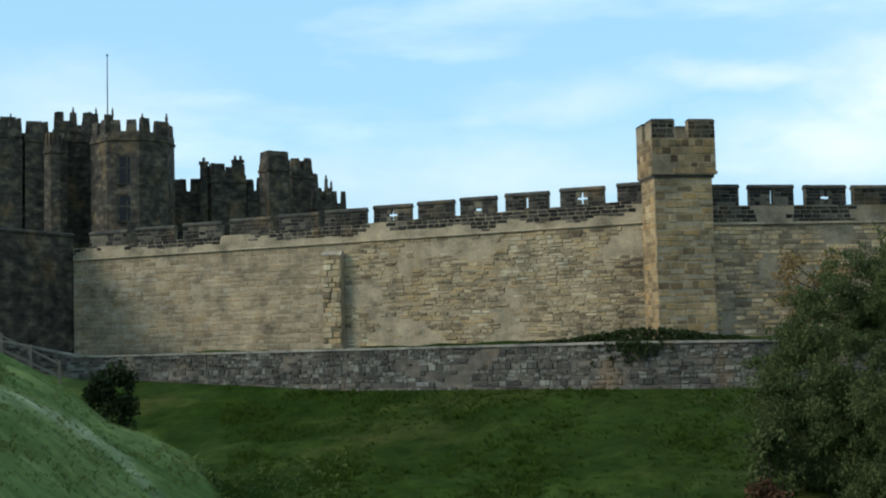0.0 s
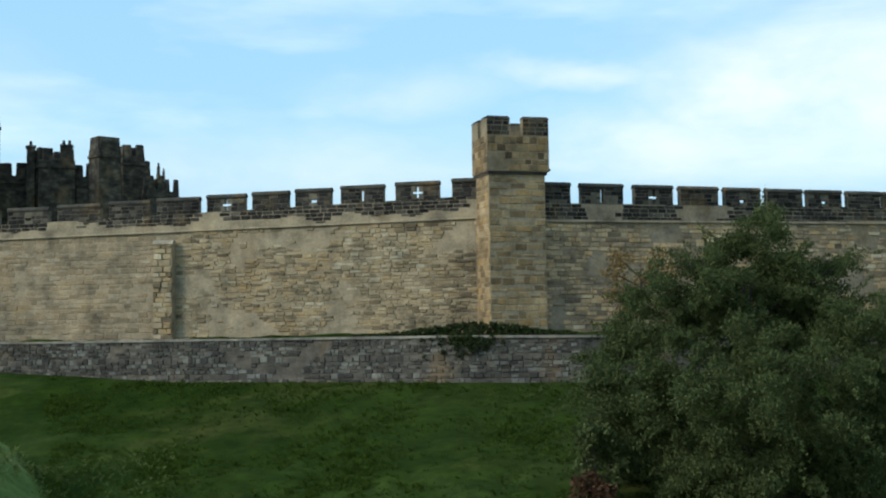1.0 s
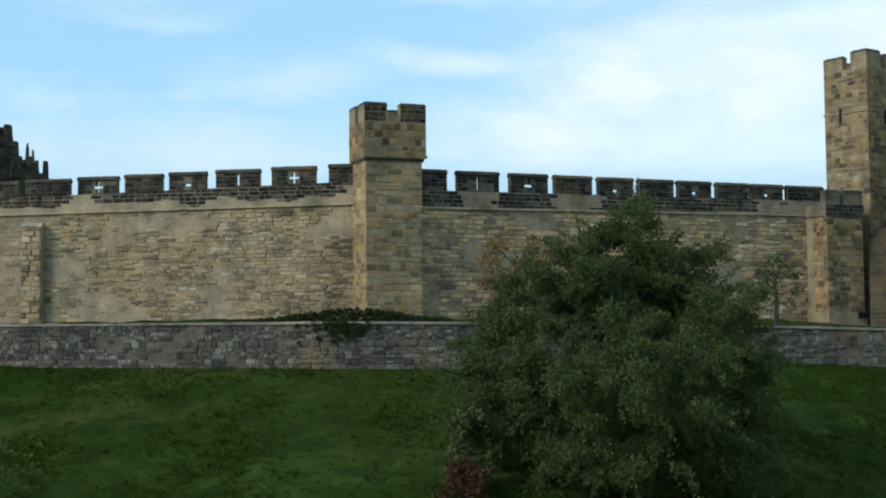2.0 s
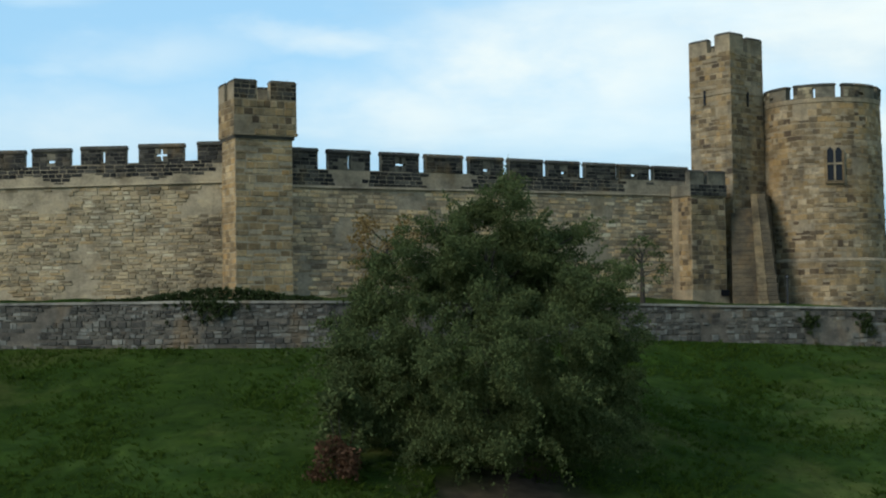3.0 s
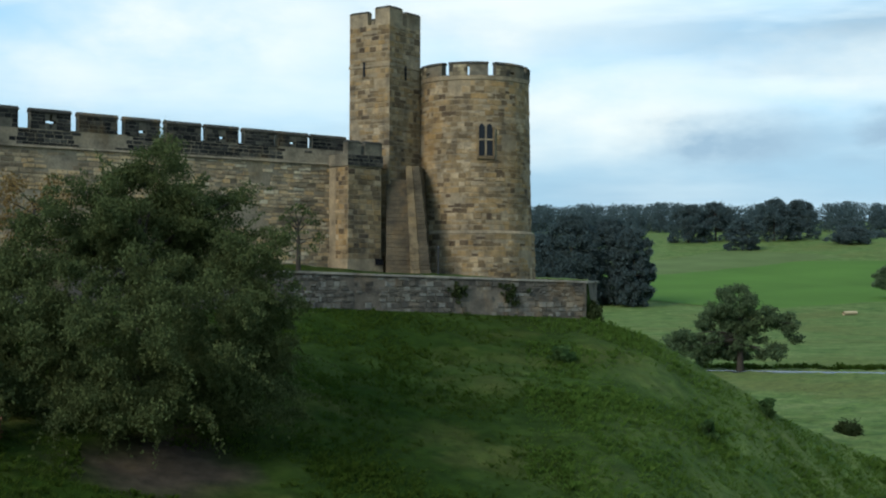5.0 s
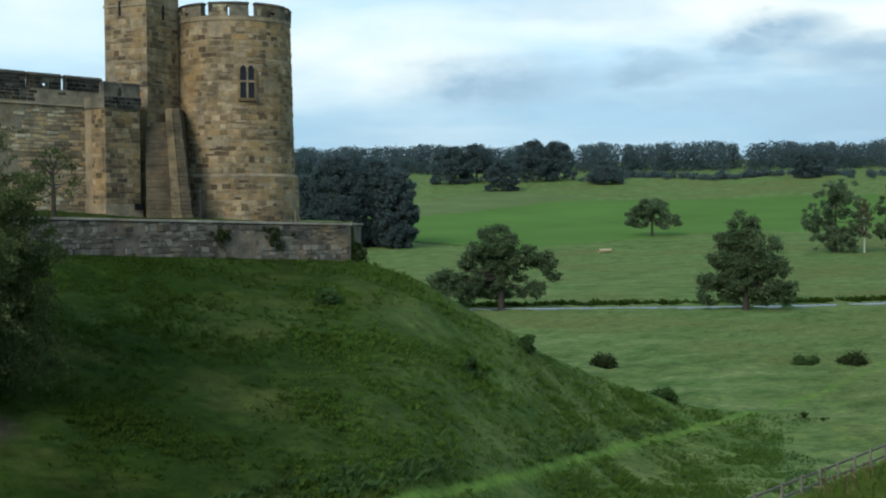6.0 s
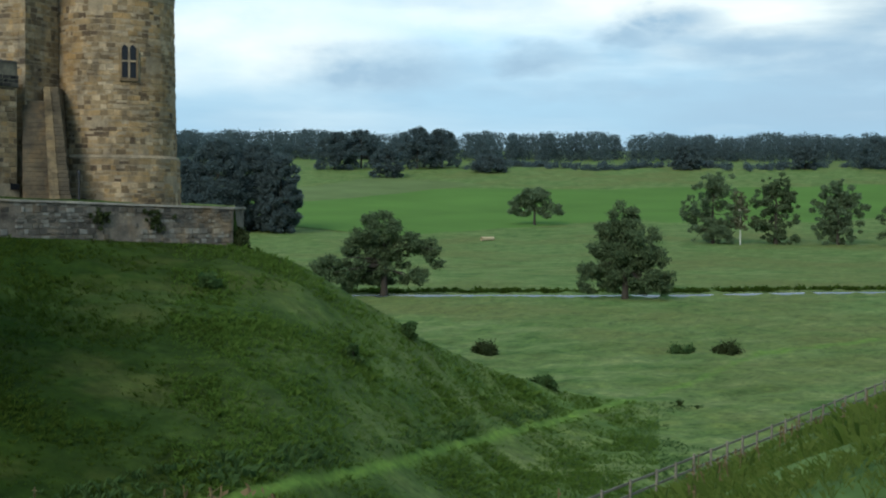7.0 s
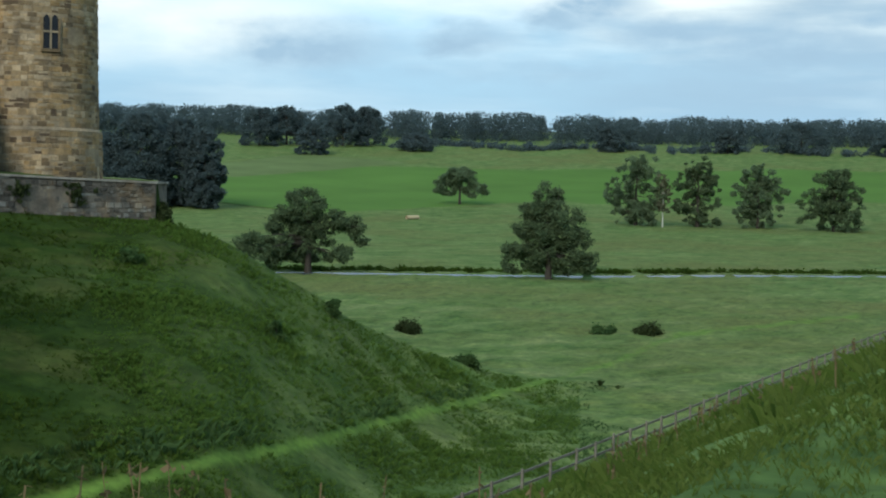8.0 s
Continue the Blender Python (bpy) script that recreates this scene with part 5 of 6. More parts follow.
def turf():
    """Rough tussocks on the mound, the valley and the near bank."""
    rs = np.random.RandomState(17)

    def scatter(n, az0, az1, d0, d1, tall, blades, keep=None, thick=0.06):
        out = []
        az = rs.uniform(az0, az1, n)
        d = np.sqrt(rs.uniform(d0 ** 2, d1 ** 2, n))
        x, y = d * np.sin(np.radians(az)), d * np.cos(np.radians(az))
        ok = np.ones(n, bool)
        lw = np.interp(az, WALL_AZ, WALL_D) - d
        ok &= lw > 0.5
        soil = (np.abs(az - 10.9) < 3.9) & (np.abs(d - 48.6) < 2.1)
        ok &= ~soil
        ok &= (np.abs(d - np.interp(az, TRACK_AZ, TRACK_D)) > 0.3 + 0.004 * d) | (az < 17)
        if keep is not None:
            ok &= keep(x, y, az, d)
        patch = np.array([noise.noise(Vector((a * 0.22, b * 0.22, 4))) for a, b in zip(x, y)])
        ok &= rs.uniform(-0.9, 0.5, n) < patch
        x, y = x[ok], y[ok]
        z = level(x, y)
        sc = tall * (1 + 0.8 * patch[ok]) * rs.uniform(0.5, 1.4, len(x))
        for b in range(blades):
            a = rs.uniform(0, 2 * np.pi, len(x))
            ox, oy = rs.normal(size=len(x)) * 0.1 * sc, rs.normal(size=len(x)) * 0.1 * sc
            lean = rs.uniform(0.2, 0.9, len(x)) * sc
            w = thick * sc
            cx, cy = np.cos(a), np.sin(a)
            base = np.stack([x + ox, y + oy, z - 0.03], -1)
            side = np.stack([-cy * w, cx * w, 0 * w], -1)
            mid = base + np.stack([cx * lean * 0.4, cy * lean * 0.4, sc * 0.6], -1)
            tip = base + np.stack([cx * lean, cy * lean, sc * rs.uniform(0.6, 1.0, len(x))], -1)
            out.append(np.stack([base - side, base + side, mid + side * 0.8, tip], 1))
        return np.concatenate(out).reshape(-1, 3)

    # same grass as on the flank, darker to carry the mound's shade
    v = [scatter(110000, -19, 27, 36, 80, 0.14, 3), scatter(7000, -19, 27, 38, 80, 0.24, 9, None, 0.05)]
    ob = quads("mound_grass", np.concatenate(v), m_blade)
    tagged(ob, "rough tussocky mound grass with shade in its dark colour", "grass", kind="stuff")
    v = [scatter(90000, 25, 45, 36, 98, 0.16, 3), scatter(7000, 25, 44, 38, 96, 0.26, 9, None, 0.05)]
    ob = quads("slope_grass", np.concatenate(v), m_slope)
    tagged(ob, "rough mid-green grass down the mound's flank", "grass", kind="stuff")

    def beside_path(x, y, az, d):
        line = np.interp(az, TRACK_AZ, TRACK_D)
        return (d > line + 0.8) & (d < line + 3.2)

    v = scatter(16000, 18, 40.5, 40, 92, 0.34, 5, beside_path)
    ob = quads("path_weeds", v, m_rush)
    tagged(ob, "dark nettles along the uphill side of the track", "weeds", kind="stuff")
    def rank_floor(x, y, az, d):
        line = np.interp(az, TRACK_AZ, TRACK_D)
        thick = np.array([noise.noise(Vector((a * 0.07, b * 0.07, 9))) for a, b in zip(x, y)])
        return (np.abs(d - line) > 1.2 + d * 0.012) & ((d < line) | (az > 43)) & (-0.366 * x + 0.93 * y > 25) & (thick > -0.15)

    v = scatter(50000, 18, 54, 34, 112, 0.17, 4, rank_floor)
    ob = quads("nettle_bed", v, m_rush)
    tagged(ob, "dark nettles and rank weeds in the valley", "weeds", kind="stuff")
    v = np.concatenate([scatter(1500, 31, 60, 92, 204, 0.34, 14, lambda x, y, az, d: np.array([noise.noise(Vector((a * 0.04, b * 0.1, 33))) for a, b in zip(x, y)]) > 0.0, 0.12), scatter(500, 33, 58, 222, 380, 0.5, 12, None, 0.16)])
    ob = quads("valley_tussocks", v, m_tuft)
    tagged(ob, "scattered dark rushy tufts over the pasture", "grass", kind="stuff")
    v = scatter(16000, 36, 60, 88, 190, 0.3, 4, lambda x, y, az, d: np.array([noise.noise(Vector((a * 0.05, b * 0.11, 21))) for a, b in zip(x, y)]) > 0.15)
    ob = quads("pale_tussocks", v, m_pale)
    tagged(ob, "pale seeding tussocks across the valley floor", "grass", kind="stuff")
    v = np.concatenate([scatter(75000, 38, 66, 26, 130, 0.11, 3, lambda x, y, az, d: -0.366 * x + 0.93 * y < 22.5, 0.035), scatter(9000, 40, 66, 12, 80, 0.3, 2, lambda x, y, az, d: -0.366 * x + 0.93 * y < 21, 0.014), scatter(75000, 42, 66, 7, 34, 0.10, 3, lambda x, y, az, d: -0.366 * x + 0.93 * y < 20, 0.02)])
    ob = quads("bank_grass", v, m_hay)
    tagged(ob, "long grass on the near roadside bank", "grass", kind="stuff")
    v = scatter(7000, -34, -14, 22, 62, 0.17, 4)
    ob = quads("spur_grass", v, m_pale)
    tagged(ob, "bright short grass on the near spur", "grass", kind="stuff")


turf()


def seed_stalks():
    """Dry seed heads at the edge of the bank near the camera."""
    rs = np.random.RandomState(23)
    out = []
    spots = [(a, rs.uniform(1.6, 2.6) / math.sin(radians(68.5 - a))) for a in rs.uniform(19, 44, 34)] + [(rs.uniform(45, 62), rs.uniform(12, 60)) for k in range(70)]
    for az, d in spots:
        x, y = xy(az, d)
        want = d * math.tan(radians(-12.6 + rs.uniform(-1.2, 1.4))) if az < 46 else height(x, y) + rs.uniform(0.25, 0.65)
        g = height(x, y)
        top = min(want, g + 1.5)
        if top - g < 0.2:
            continue
        a = rs.uniform(0, 6.28)
        s = 0.0012 + 0.0004 * d
        lean = rs.normal() * 0.08
        u = np.array([math.cos(a) * s, math.sin(a) * s, 0])
        b, t = np.array([x, y, g]), np.array([x + lean, y, top])
        out.append(np.stack([b - u, b + u, t + u, t - u]))
        for k in range(14):
            c = t - (t - b) / max(top - g, 0.1) * rs.uniform(0, 0.22) + rs.normal(size=3) * (0.005 + 0.0004 * d)
            q = rs.normal(size=(2, 3)) * (0.004 + 0.0004 * d)
            out.append(np.stack([c - q[0], c - q[1], c + q[0], c + q[1]]))
    ob = quads("seed_stalks", np.concatenate(out), m_straw)
    tagged(ob, "dry brown seed heads of tall grass and dock", "grass stalks", kind="stuff")


seed_stalks()


def ivy():
    rs = np.random.RandomState(31)
    c, r = [], []
    for k in range(700):
        az = rs.uniform(-6.8, 2.4)
        d = float(np.interp(az, WALL_AZ, WALL_D))
        cap = float(np.interp(az, WALL_AZ[:7], CAP_Z))
        h = 0.6 * math.exp(-((az + 1.6) / 2.8) ** 2)
        c.append((*xy(az, d + rs.uniform(0.2, 1.0)), cap + rs.uniform(0, h)))
        r.append(0.1)
    for k in range(60):
        az = rs.normal(-2.2, 0.7)
        d = float(np.interp(az, WALL_AZ, WALL_D)) - 0.14
        c.append((*xy(az, d), 0.62 - abs(rs.normal()) * 0.42))
        r.append(0.12)
    ob = quads("ivy", leaf_cloud(c, r, 17000, 0.09, rs, 0.6), m_ivy)
    tagged(ob, "dark ivy creeping over the low wall", "ivy", kind="stuff")
    c, r = [], []
    for k in range(40):
        az = rs.choice([24.4, 22.2]) + rs.normal() * 0.2
        d = float(np.interp(az, WALL_AZ, WALL_D)) - 0.18
        c.append((*xy(az, d), float(np.interp(az, WALL_AZ[:7], CAP_Z)) - abs(rs.normal()) * 0.6 - 0.35))
        r.append(0.13)
    ob = quads("wall_weeds", leaf_cloud(c, r, 1300, 0.10, rs, 0.6), m_ivy)
    tagged(ob, "tufts of weeds growing from the low wall", "weeds", kind="stuff")


ivy()


# ---- fences ----
def fence(name, line, step, label):
    ob = thing(name, label, "fence", group="")
    pts = [Vector((*p, 0)) for p in line]
    run = []
    for a, b in zip(pts, pts[1:]):
        k = max(1, int((b - a).length / step))
        run += [a.lerp(b, t / k) for t in range(k)]
    run.append(pts[-1])
    run = [Vector((p.x, p.y, height(p.x, p.y))) for p in run]
    u, v = frame_uv(20)
    for k, p in enumerate(run):
        bm = bmesh.new()
        add_box(bm, Vector((p.x - 0.06, p.y - 0.06, 0)), u, v, 0.12, 0.12, p.z - 0.3, p.z + 1.12 + 0.06 * noise.noise(p), 0, 0.015)
        part("post", bm, m_wood, ob)
    for a, b in zip(run, run[1:]):
        d = b - a
        side = Vector((d.y, -d.x, 0)).normalized() * 0.03
        for h in (0.42, 0.95):
            bm = bmesh.new()
            vs = [bm.verts.new(p + side * sgn + Vector((0, 0, h + dz)) - side * 3.2) for p in (a, b) for sgn in (-1, 1) for dz in (-0.05, 0.05)]
            for q in ((0, 1, 3, 2), (4, 6, 7, 5), (0, 4, 5, 1), (2, 3, 7, 6), (0, 2, 6, 4), (1, 5, 7, 3)):
                bm.faces.new([vs[k] for k in q])
            part("rail", bm, m_wood, ob)


fence("fence", [xy(a, 24.3 / math.sin(radians(68.5 - a))) for a in (36, 41.5, 45, 49, 52, 54.5, 57.1, 59)], 2.1, "grey wooden post and rail fence below the bank")
fence("fence", [xy(-29.5, 58.8), xy(-27.6, 58.8), xy(-26.5, 58.6), xy(-25.4, 58.6)], 1.9, "weathered post and rail fence on the spur")
log = thing("felled_log", "pale felled log lying in the meadow", "log", at=ground_at(37.93, 405))
bm = bmesh.new()
add_limb(bm, Vector((-2.2, 0, 0.6)), Vector((2.2, 0, 0.7)), 0.6, 0.5, 9)
part("log_body", bm, m_tan, log)
post = thing("iron_post", "thin dark iron post by the round tower's foot", "post", at=(*xy(21.36, 80.5), height(*xy(21.36, 80.5))))
bm = bmesh.new()
bmesh.ops.create_cone(bm, cap_ends=True, segments=8, radius1=0.07, radius2=0.05, depth=1.7, matrix=Matrix.Translation((0, 0, 0.75)))
part("post_shaft", bm, m_iron, post)
bm = bmesh.new()
bmesh.ops.create_cone(bm, cap_ends=True, segments=8, radius1=0.11, radius2=0.05, depth=0.16, matrix=Matrix.Translation((0, 0, 1.68)))
part("post_cap", bm, m_iron, post)


# ---- stones, course by course ----
def unit_stone(name, inset, seed):
    """A stone of unit size whose front edges are worn; x along, y out of the wall, z up."""
    rs = np.random.RandomState(seed)
    j = lambda: float(rs.uniform(-0.03, 0.03))
    b = [(0, 0, 0), (1, 0, 0), (1, 0, 1), (0, 0, 1)]
    f = [(inset + j(), 1 + j(), inset + j()), (1 - inset + j(), 1 + j(), inset + j()), (1 - inset + j(), 1 + j(), 1 - inset + j()), (inset + j(), 1 + j(), 1 - inset + j())]
    return b + f, [(4, 7, 6, 5), (0, 4, 5, 1), (1, 5, 6, 2), (2, 6, 7, 3), (3, 7, 4, 0)]


STONES = [unit_stone("stone", 0.05 + 0.015 * k, k) for k in range(5)]
STONE_FACES = STONES[0][1]
stone_mesh = {}


def stone_data(k, material):
    key = (k, material.name)
    if key not in stone_mesh:
        me = bpy.data.meshes.new("stone")
        me.from_pydata(STONES[k][0], [], STONES[k][1])
        me.materials.append(material)
        me.update()
        stone_mesh[key] = me
    return stone_mesh[key]


def courses(parent, place, along, n_of, s0, s1, lo, hi, mats, tall, long, seed, single=(0, 0), limit=300, bare=0.42, proud=(0.02, 0.07), gap=0.018, name="stone", rough=False):
    """Stones over one face. place(s, z) is a point of the face; along(s) and n_of(s) its directions. Those with s inside
    single become parts of parent, up to limit; the rest is joined."""
    rs = np.random.RandomState(seed)
    verts, faces = [], []
    made = 0
    z = min(lo(s0), lo(s1))
    top = max(hi(s0), hi(s1))
    while z < top - 0.06:
        h = rs.uniform(*tall)
        s = s0 - rs.uniform(0, long[0])
        while s < s1 - 0.05:
            w = rs.uniform(*long)
            a, b = max(s, s0), min(s + w, s1)
            s += w
            if b - a < 0.09:
                continue
            mid = (a + b) / 2
            drop = rs.uniform(-0.03, 0.03) if rough else 0.0
            z0, z1 = max(z + drop, lo(mid)), min(z + drop + h * rs.uniform(0.8 if rough else 0.93, 1.0), hi(mid))
            if rough and h > 0.24 and rs.uniform() < 0.3:
                z1 = z0 + (z1 - z0) * rs.uniform(0.4, 0.6)
            if z1 - z0 < 0.06:
                continue
            c = place(mid, (z0 + z1) / 2)
            if noise.noise(Vector((c.x * 0.33 + seed, c.y * 0.33, c.z * 0.42))) > bare and rs.uniform() < 0.9:
                continue
            k = rs.randint(5)
            out = rs.uniform(*proud)
            u, n = along(mid), n_of(mid)
            o = place(a + gap / 2, z0 + gap / 2) - n * 0.004
            du, dz = (b - a - gap), (z1 - z0 - gap)
            if single[0] <= mid <= single[1] and made < limit:
                m = Matrix(((u.x * du, n.x * out, 0, o.x), (u.y * du, n.y * out, 0, o.y), (0, 0, dz, o.z), (0, 0, 0, 1)))
                ob = new(name, stone_data(k, mats[0]))
                ob.parent = parent
                ob.matrix_basis = m
                made += 1
            else:
                base = len(verts)
                for x, y, q in STONES[k][0]:
                    verts.append((o.x + u.x * du * x + n.x * out * y, o.y + u.y * du * x + n.y * out * y, o.z + dz * q))
                faces += [tuple(base + i for i in f) for f in STONE_FACES]
        z += h
    if verts:
        ob = mesh_ob("stonework", verts, faces, mats[1], parent)
        tagged(ob, kind="stuff")


def flat_face(parent, o, u, n, ln, lo, hi, mats, tall, long, seed, **kw):
    """Stones over a flat face that starts at o and runs ln along u."""
    courses(parent, lambda s, z: Vector((o.x + u.x * s, o.y + u.y * s, z)), lambda s: u, lambda s: n, 0.0, ln, lo if callable(lo) else (lambda s: lo), hi if callable(hi) else (lambda s: hi), mats, tall, long, seed, **kw)


BROWNS = (m_brown, m_brown_far)
SANDS, TAWNS, SOOTS, RUBBLES = (m_sand, m_sand_far), (m_tawny, m_tawny_far), (m_soot, m_soot_far), (m_rubble, m_rubble_far)


def wall_face(w, parent, a, b, lo, hi, mats, tall, long, seed, out=0.0, **kw):
    courses(parent, lambda s, z: w.place(s, z, out), lambda s: w.u, lambda s: w.n, a, b, lo, hi, mats, tall, long, seed, **kw)


def merlon_faces(w, wall, spans, slits, seed):
    blocks = [c for c in wall.children if c.name.split(".")[0] == "merlon"]
    for k, (ob, (a, b), slit) in enumerate(zip(blocks, spans, slits)):
        z0, z1 = w.at(w.sill, (a + b) / 2), w.at(w.top, (a + b) / 2) - 0.22
        mid = (a + b) / 2
        half = {"": 0.0, "slit": 0.1, "cross": 0.31, "port": 0.22}[slit]
        for p, q in (((a, b),) if not half else ((a, mid - half), (mid + half, b))):
            wall_face(w, ob, p, q, lambda s: z0 - 0.01, lambda s: z1, SOOTS, (0.17, 0.26), (0.32, 0.62), seed + k, 0.06, single=(a, b), limit=40, bare=0.5, proud=(0.01, 0.045))


low_lo = lambda pair, w: (lambda s: w.at(pair, s))
# the sunnier wall left of the turret: thin rubbly courses by the turret, larger dressed blocks past the buttress
wall_face(W1, wall_west, 0.0, PIL0, lambda s: W1.at(W1.foot, s) - 0.3, lambda s: W1.at(W1.string, s) - 0.08, SANDS, (0.11, 0.25), (0.2, 0.75), 101, single=(1.0, 5.0), bare=0.33, proud=(0.01, 0.065), gap=0.022, rough=True)
wall_face(W1, wall_west, PIL1, W1.len, lambda s: W1.at(W1.foot, s) - 0.3, lambda s: W1.at(W1.string, s) - 0.08, (m_dressed, m_dressed), (0.2, 0.36), (0.3, 0.9), 102, single=(0, -1), bare=0.42, proud=(0.006, 0.035), gap=0.014, rough=True)
wall_face(W1, wall_west, 0.0, W1.len, lambda s: W1.at(W1.string, s) + 0.42 + 0.5 * noise.noise(Vector((s * 0.6, 0, 5))), lambda s: W1.at(W1.sill, s), SOOTS, (0.18, 0.25), (0.3, 0.65), 103, 0.05, single=(0, -1), bare=0.33, proud=(0.01, 0.045))
wall_face(W2, wall_east, 0.0, W2.len, lambda s: W2.at(W2.foot, s) - 0.3, lambda s: W2.at(W2.string, s) - 0.08, (m_dun, m_dun_far), (0.17, 0.30), (0.3, 0.8), 104, single=(3, 9.5), bare=0.31, proud=(0.012, 0.06), gap=0.025, rough=True)
wall_face(W2, wall_east, 0.0, W2.len, lambda s: W2.at(W2.string, s) + 0.1, lambda s: W2.at(W2.sill, s), SOOTS, (0.18, 0.25), (0.3, 0.65), 105, 0.05, single=(0, -1), bare=0.3, proud=(0.01, 0.045))
merlon_faces(W1, wall_west, mer1, slits1, 200)
merlon_faces(W2, wall_east, mer2, slits2, 240)
# dark keep stone again, to carry the return wall's shade in its colour
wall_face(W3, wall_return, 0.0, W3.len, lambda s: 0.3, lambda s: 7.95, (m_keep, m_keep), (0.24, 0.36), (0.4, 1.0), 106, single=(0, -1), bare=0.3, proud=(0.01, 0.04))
wall_face(W1, pilaster_ob, PIL0, PIL1, lambda s: 0.5, lambda s: 5.9, SANDS, (0.22, 0.36), (0.4, 0.75), 107, 0.5, single=(PIL0, PIL1), bare=0.8, proud=(0.02, 0.12))
# turret
tn, tl = -TV, -TU
flat_face(turret_ob, T_O, TU, tn, TURRET_W, 0.4, 8.9, (m_honey, m_honey_far), (0.26, 0.44), (0.3, 0.9), 110, single=(0, 9), bare=0.16, proud=(0.006, 0.035), rough=True, gap=0.025)
flat_face(turret_ob, T_O + TV * 2.3, -TV, tl, 2.3, 0.4, 8.9, (m_honey, m_honey_far), (0.24, 0.36), (0.4, 0.8), 111, single=(0, 9), bare=0.4, proud=(0.008, 0.03))
ho = T_O - TU * 0.1 - TV * 0.14
flat_face(turret_ob, ho, TU, tn, TURRET_W + 0.3, 9.1, 10.92, TAWNS, (0.26, 0.42), (0.35, 0.7), 112, single=(0, 9), bare=0.4, proud=(0.008, 0.04))
flat_face(turret_ob, ho + TV * 2.6, -TV, tl, 2.6, 9.1, 10.92, TAWNS, (0.26, 0.42), (0.35, 0.7), 113, single=(0, 9), bare=0.4, proud=(0.008, 0.04))
for a, b, sd in ((0.0, 1.21, 114), (1.95, 3.36, 115)):
    flat_face(turret_ob, ho + TU * a, TU, tn, b - a, 10.94, 11.78, SOOTS, (0.2, 0.3), (0.3, 0.6), sd, single=(0, 9), bare=0.6, proud=(0.008, 0.04))
# square tower, its two near faces
for u, ln, sd in ((SQ_L, SQ_SL, 120), (SQ_R, SQ_SR, 121)):
    n = Vector((u.y, -u.x, 0))
    n = n if n.dot(SQ_N) < 0 else -n
    flat_face(square_ob, SQ_N, u, n, ln, 0.6, 15.55, TAWNS, (0.24, 0.42), (0.28, 0.7), sd, single=(0, 9), limit=150, bare=0.3, proud=(0.006, 0.04), gap=0.01, rough=True)
en = -EB_V
flat_face(end_ob, EB_O, EB_U, en, 2.55, 1.0, 6.5, TAWNS, (0.24, 0.36), (0.35, 0.8), 123, single=(0, 9), bare=0.7, proud=(0.008, 0.05))
flat_face(end_ob, EB_O + EB_V * 1.2, -EB_V, -EB_U, 1.2, 1.0, 6.5, TAWNS, (0.24, 0.36), (0.3, 0.6), 124, single=(0, 9), bare=0.6, proud=(0.008, 0.05))
flat_face(end_ob, EB_O - EB_U * 0.08 - EB_V * 0.08, EB_U, en, 2.7, 6.57, 7.24, SOOTS, (0.2, 0.28), (0.3, 0.6), 125, single=(0, 9), bare=0.6, proud=(0.008, 0.04))


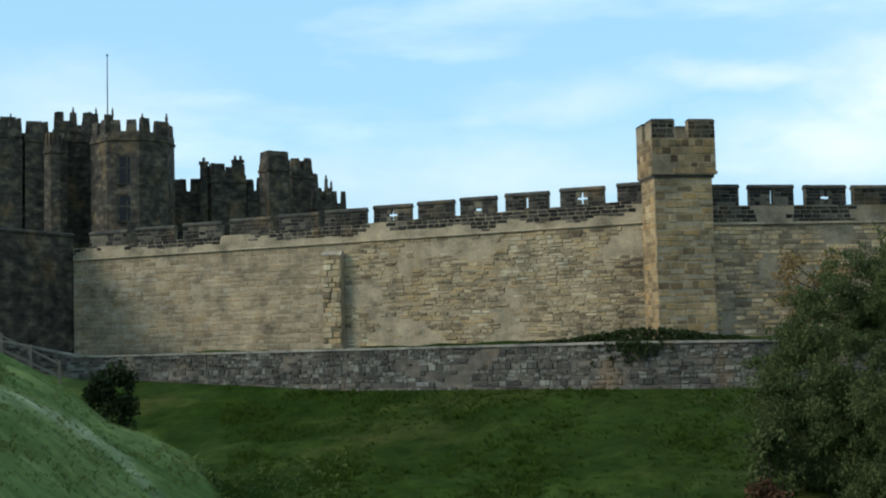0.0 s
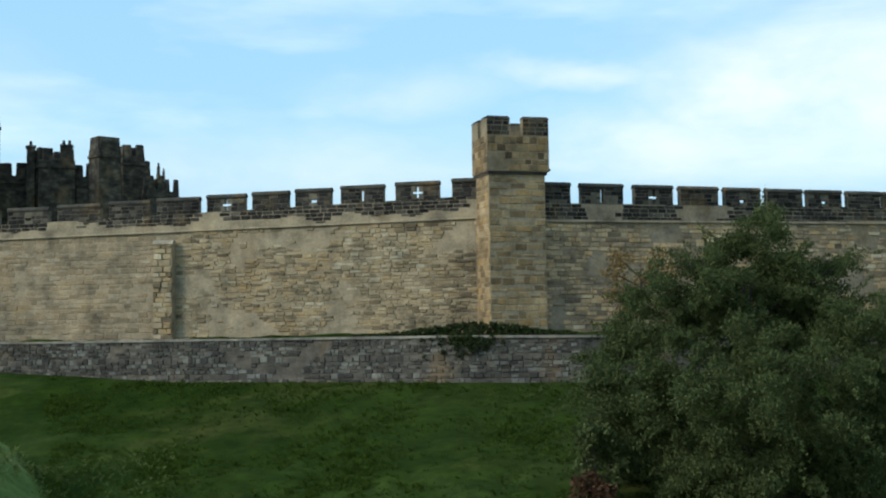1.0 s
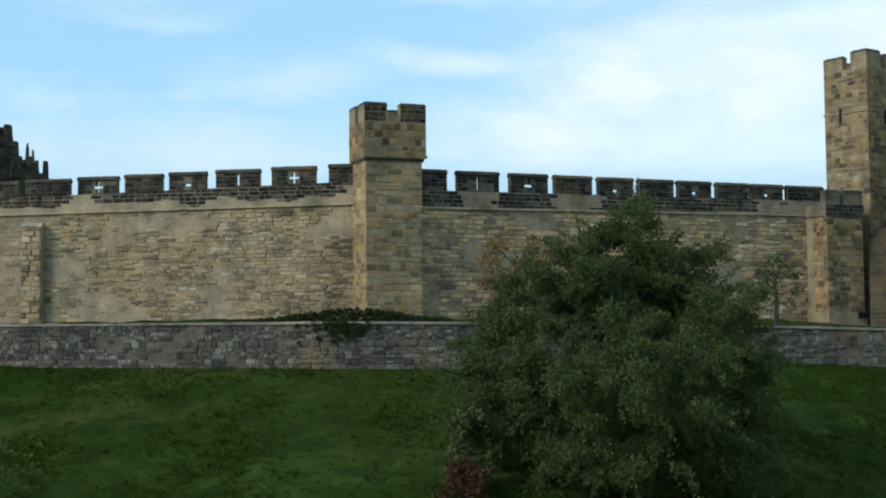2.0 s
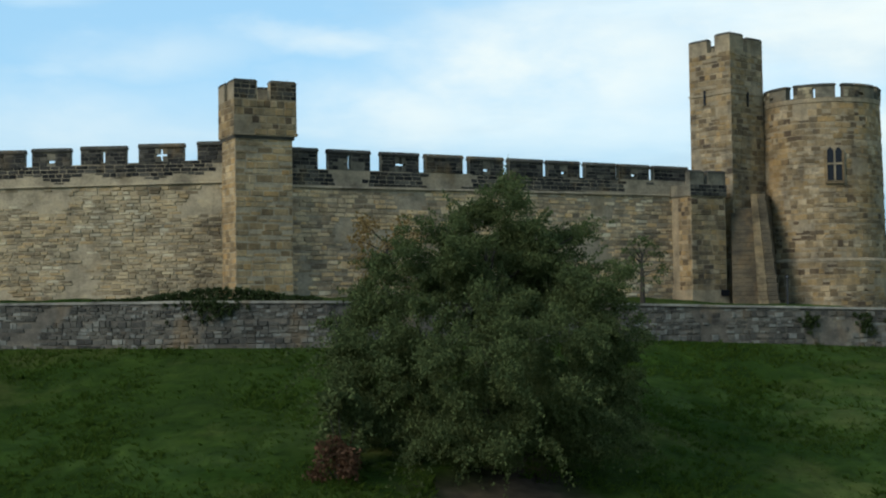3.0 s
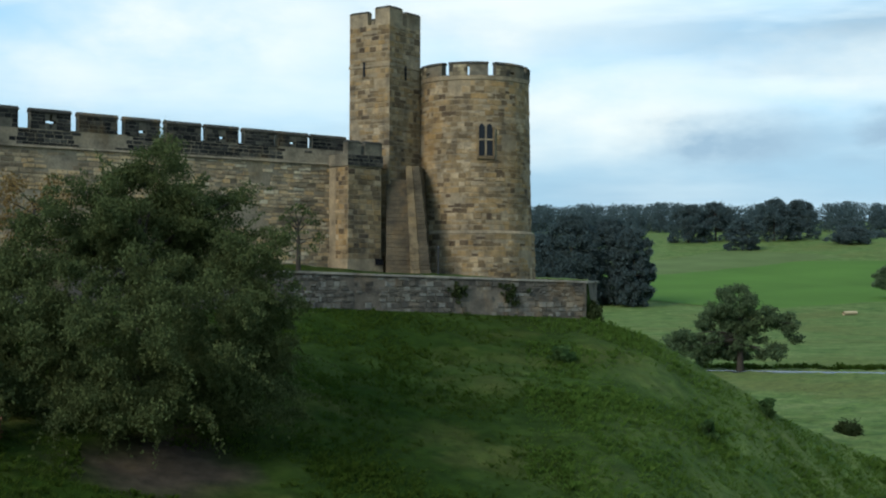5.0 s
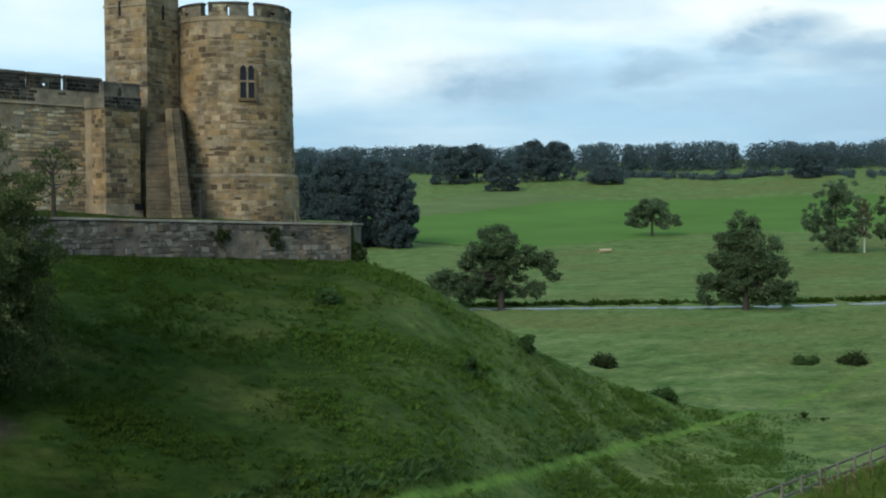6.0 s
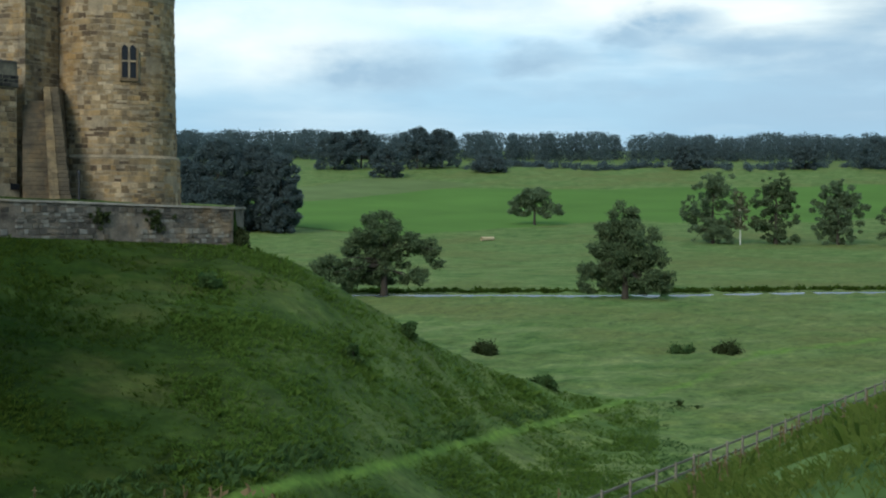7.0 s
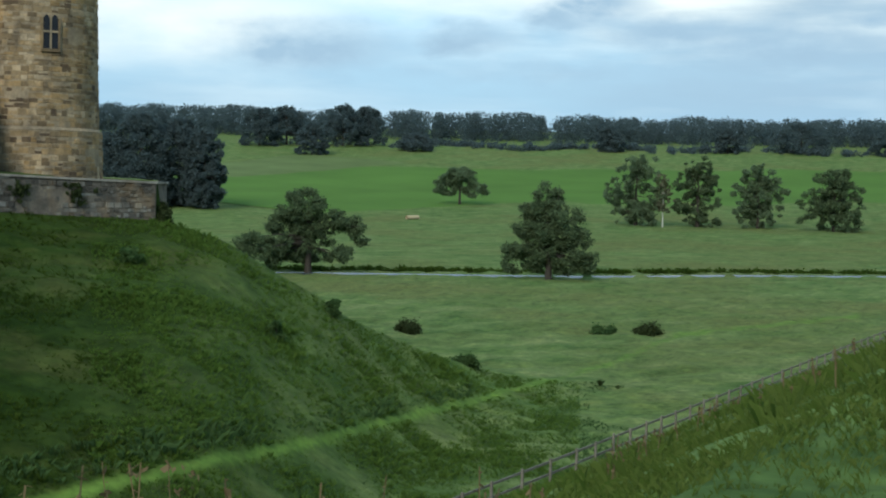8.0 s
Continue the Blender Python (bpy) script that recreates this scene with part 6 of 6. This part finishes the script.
def round_faces():
    face = math.atan2(-RT_C.y, -RT_C.x)

    def skin(r_of, z0, z1, mats, seed, single, keep_clear=None, tall=(0.24, 0.42)):
        r0 = r_of(z0)
        place = lambda s, z: Vector((RT_C.x + math.cos(face + s / r0) * r_of(z), RT_C.y + math.sin(face + s / r0) * r_of(z), z))
        along = lambda s: Vector((-math.sin(face + s / r0), math.cos(face + s / r0), 0))
        n_of = lambda s: Vector((math.cos(face + s / r0), math.sin(face + s / r0), 0))
        courses(round_ob, place, along, n_of, keep_clear[0], keep_clear[1], lambda s: z0, lambda s: z1, mats, tall, (0.26, 0.62), seed, single=single, bare=0.3, proud=(0.006, 0.04), gap=0.01, rough=True)

    drum = lambda z: 3.70 - 0.18 * (z - 2.8) / 9.35
    plinth = lambda z: 3.98 - 0.08 * (z + 0.8) / 3.4
    w = math.pi * 3.6 * 0.56
    skin(plinth, -0.3, 2.6, TAWNS, 130, (0, -1), (-w, w))
    skin(drum, 2.82, 7.15, TAWNS, 131, (-2.4, 2.4), (-w, w))
    # the window's jambs interrupt the courses
    skin(drum, 7.15, 9.5, TAWNS, 132, (0, -1), (-w, 0.27))
    skin(drum, 7.15, 9.5, TAWNS, 133, (0, -1), (1.45, w))
    skin(drum, 9.5, 12.14, TAWNS, 134, (0, -1), (-w, w))


round_faces()


def round_merlon_faces():
    face = math.atan2(-RT_C.y, -RT_C.x)
    for ob in [c for c in round_ob.children if c.name.split(".")[0] == "merlon"]:
        v = np.array([ob.data.vertices[k].co[:] for k in range(len(ob.data.vertices))])
        ang = (np.arctan2(v[:, 1] - RT_C.y, v[:, 0] - RT_C.x) - face + math.pi) % (2 * math.pi) - math.pi
        if abs(ang.mean()) > 1.7 or ang.max() - ang.min() > 2:
            continue
        r = 3.585
        courses(ob, lambda s, z: Vector((RT_C.x + math.cos(face + s / r) * r, RT_C.y + math.sin(face + s / r) * r, z)), lambda s: Vector((-math.sin(face + s / r), math.cos(face + s / r), 0)),
                lambda s: Vector((math.cos(face + s / r), math.sin(face + s / r), 0)), ang.min() * r, ang.max() * r, lambda s: 12.43, lambda s: 13.1, BROWNS, (0.19, 0.27), (0.26, 0.5), 150 + int(ang.mean() * 9), single=(-9, 9), limit=20, bare=0.6, proud=(0.005, 0.03), gap=0.012)


round_merlon_faces()


def low_faces():
    d = [0.0]
    for a, b in zip(LOW_P, LOW_P[1:]):
        d.append(d[-1] + (b - a).length)

    def place(s, z):
        x, y = np.interp(s, d, [p.x for p in LOW_P]), np.interp(s, d, [p.y for p in LOW_P])
        return Vector((float(x), float(y), z))

    def along(s):
        return (place(s + 0.3, 0) - place(s - 0.3, 0)).normalized()

    def n_of(s):
        t = along(s)
        return Vector((t.y, -t.x, 0))

    courses(low, place, along, n_of, 0.4, d[-3], lambda s: float(np.interp(s, d, LOW_F)) + 0.45, lambda s: float(np.interp(s, d, LOW_C)) - 0.13, RUBBLES, (0.13, 0.34), (0.14, 0.5), 140, single=(33, 40), bare=0.26, proud=(0.01, 0.075), gap=0.012, rough=True)


low_faces()
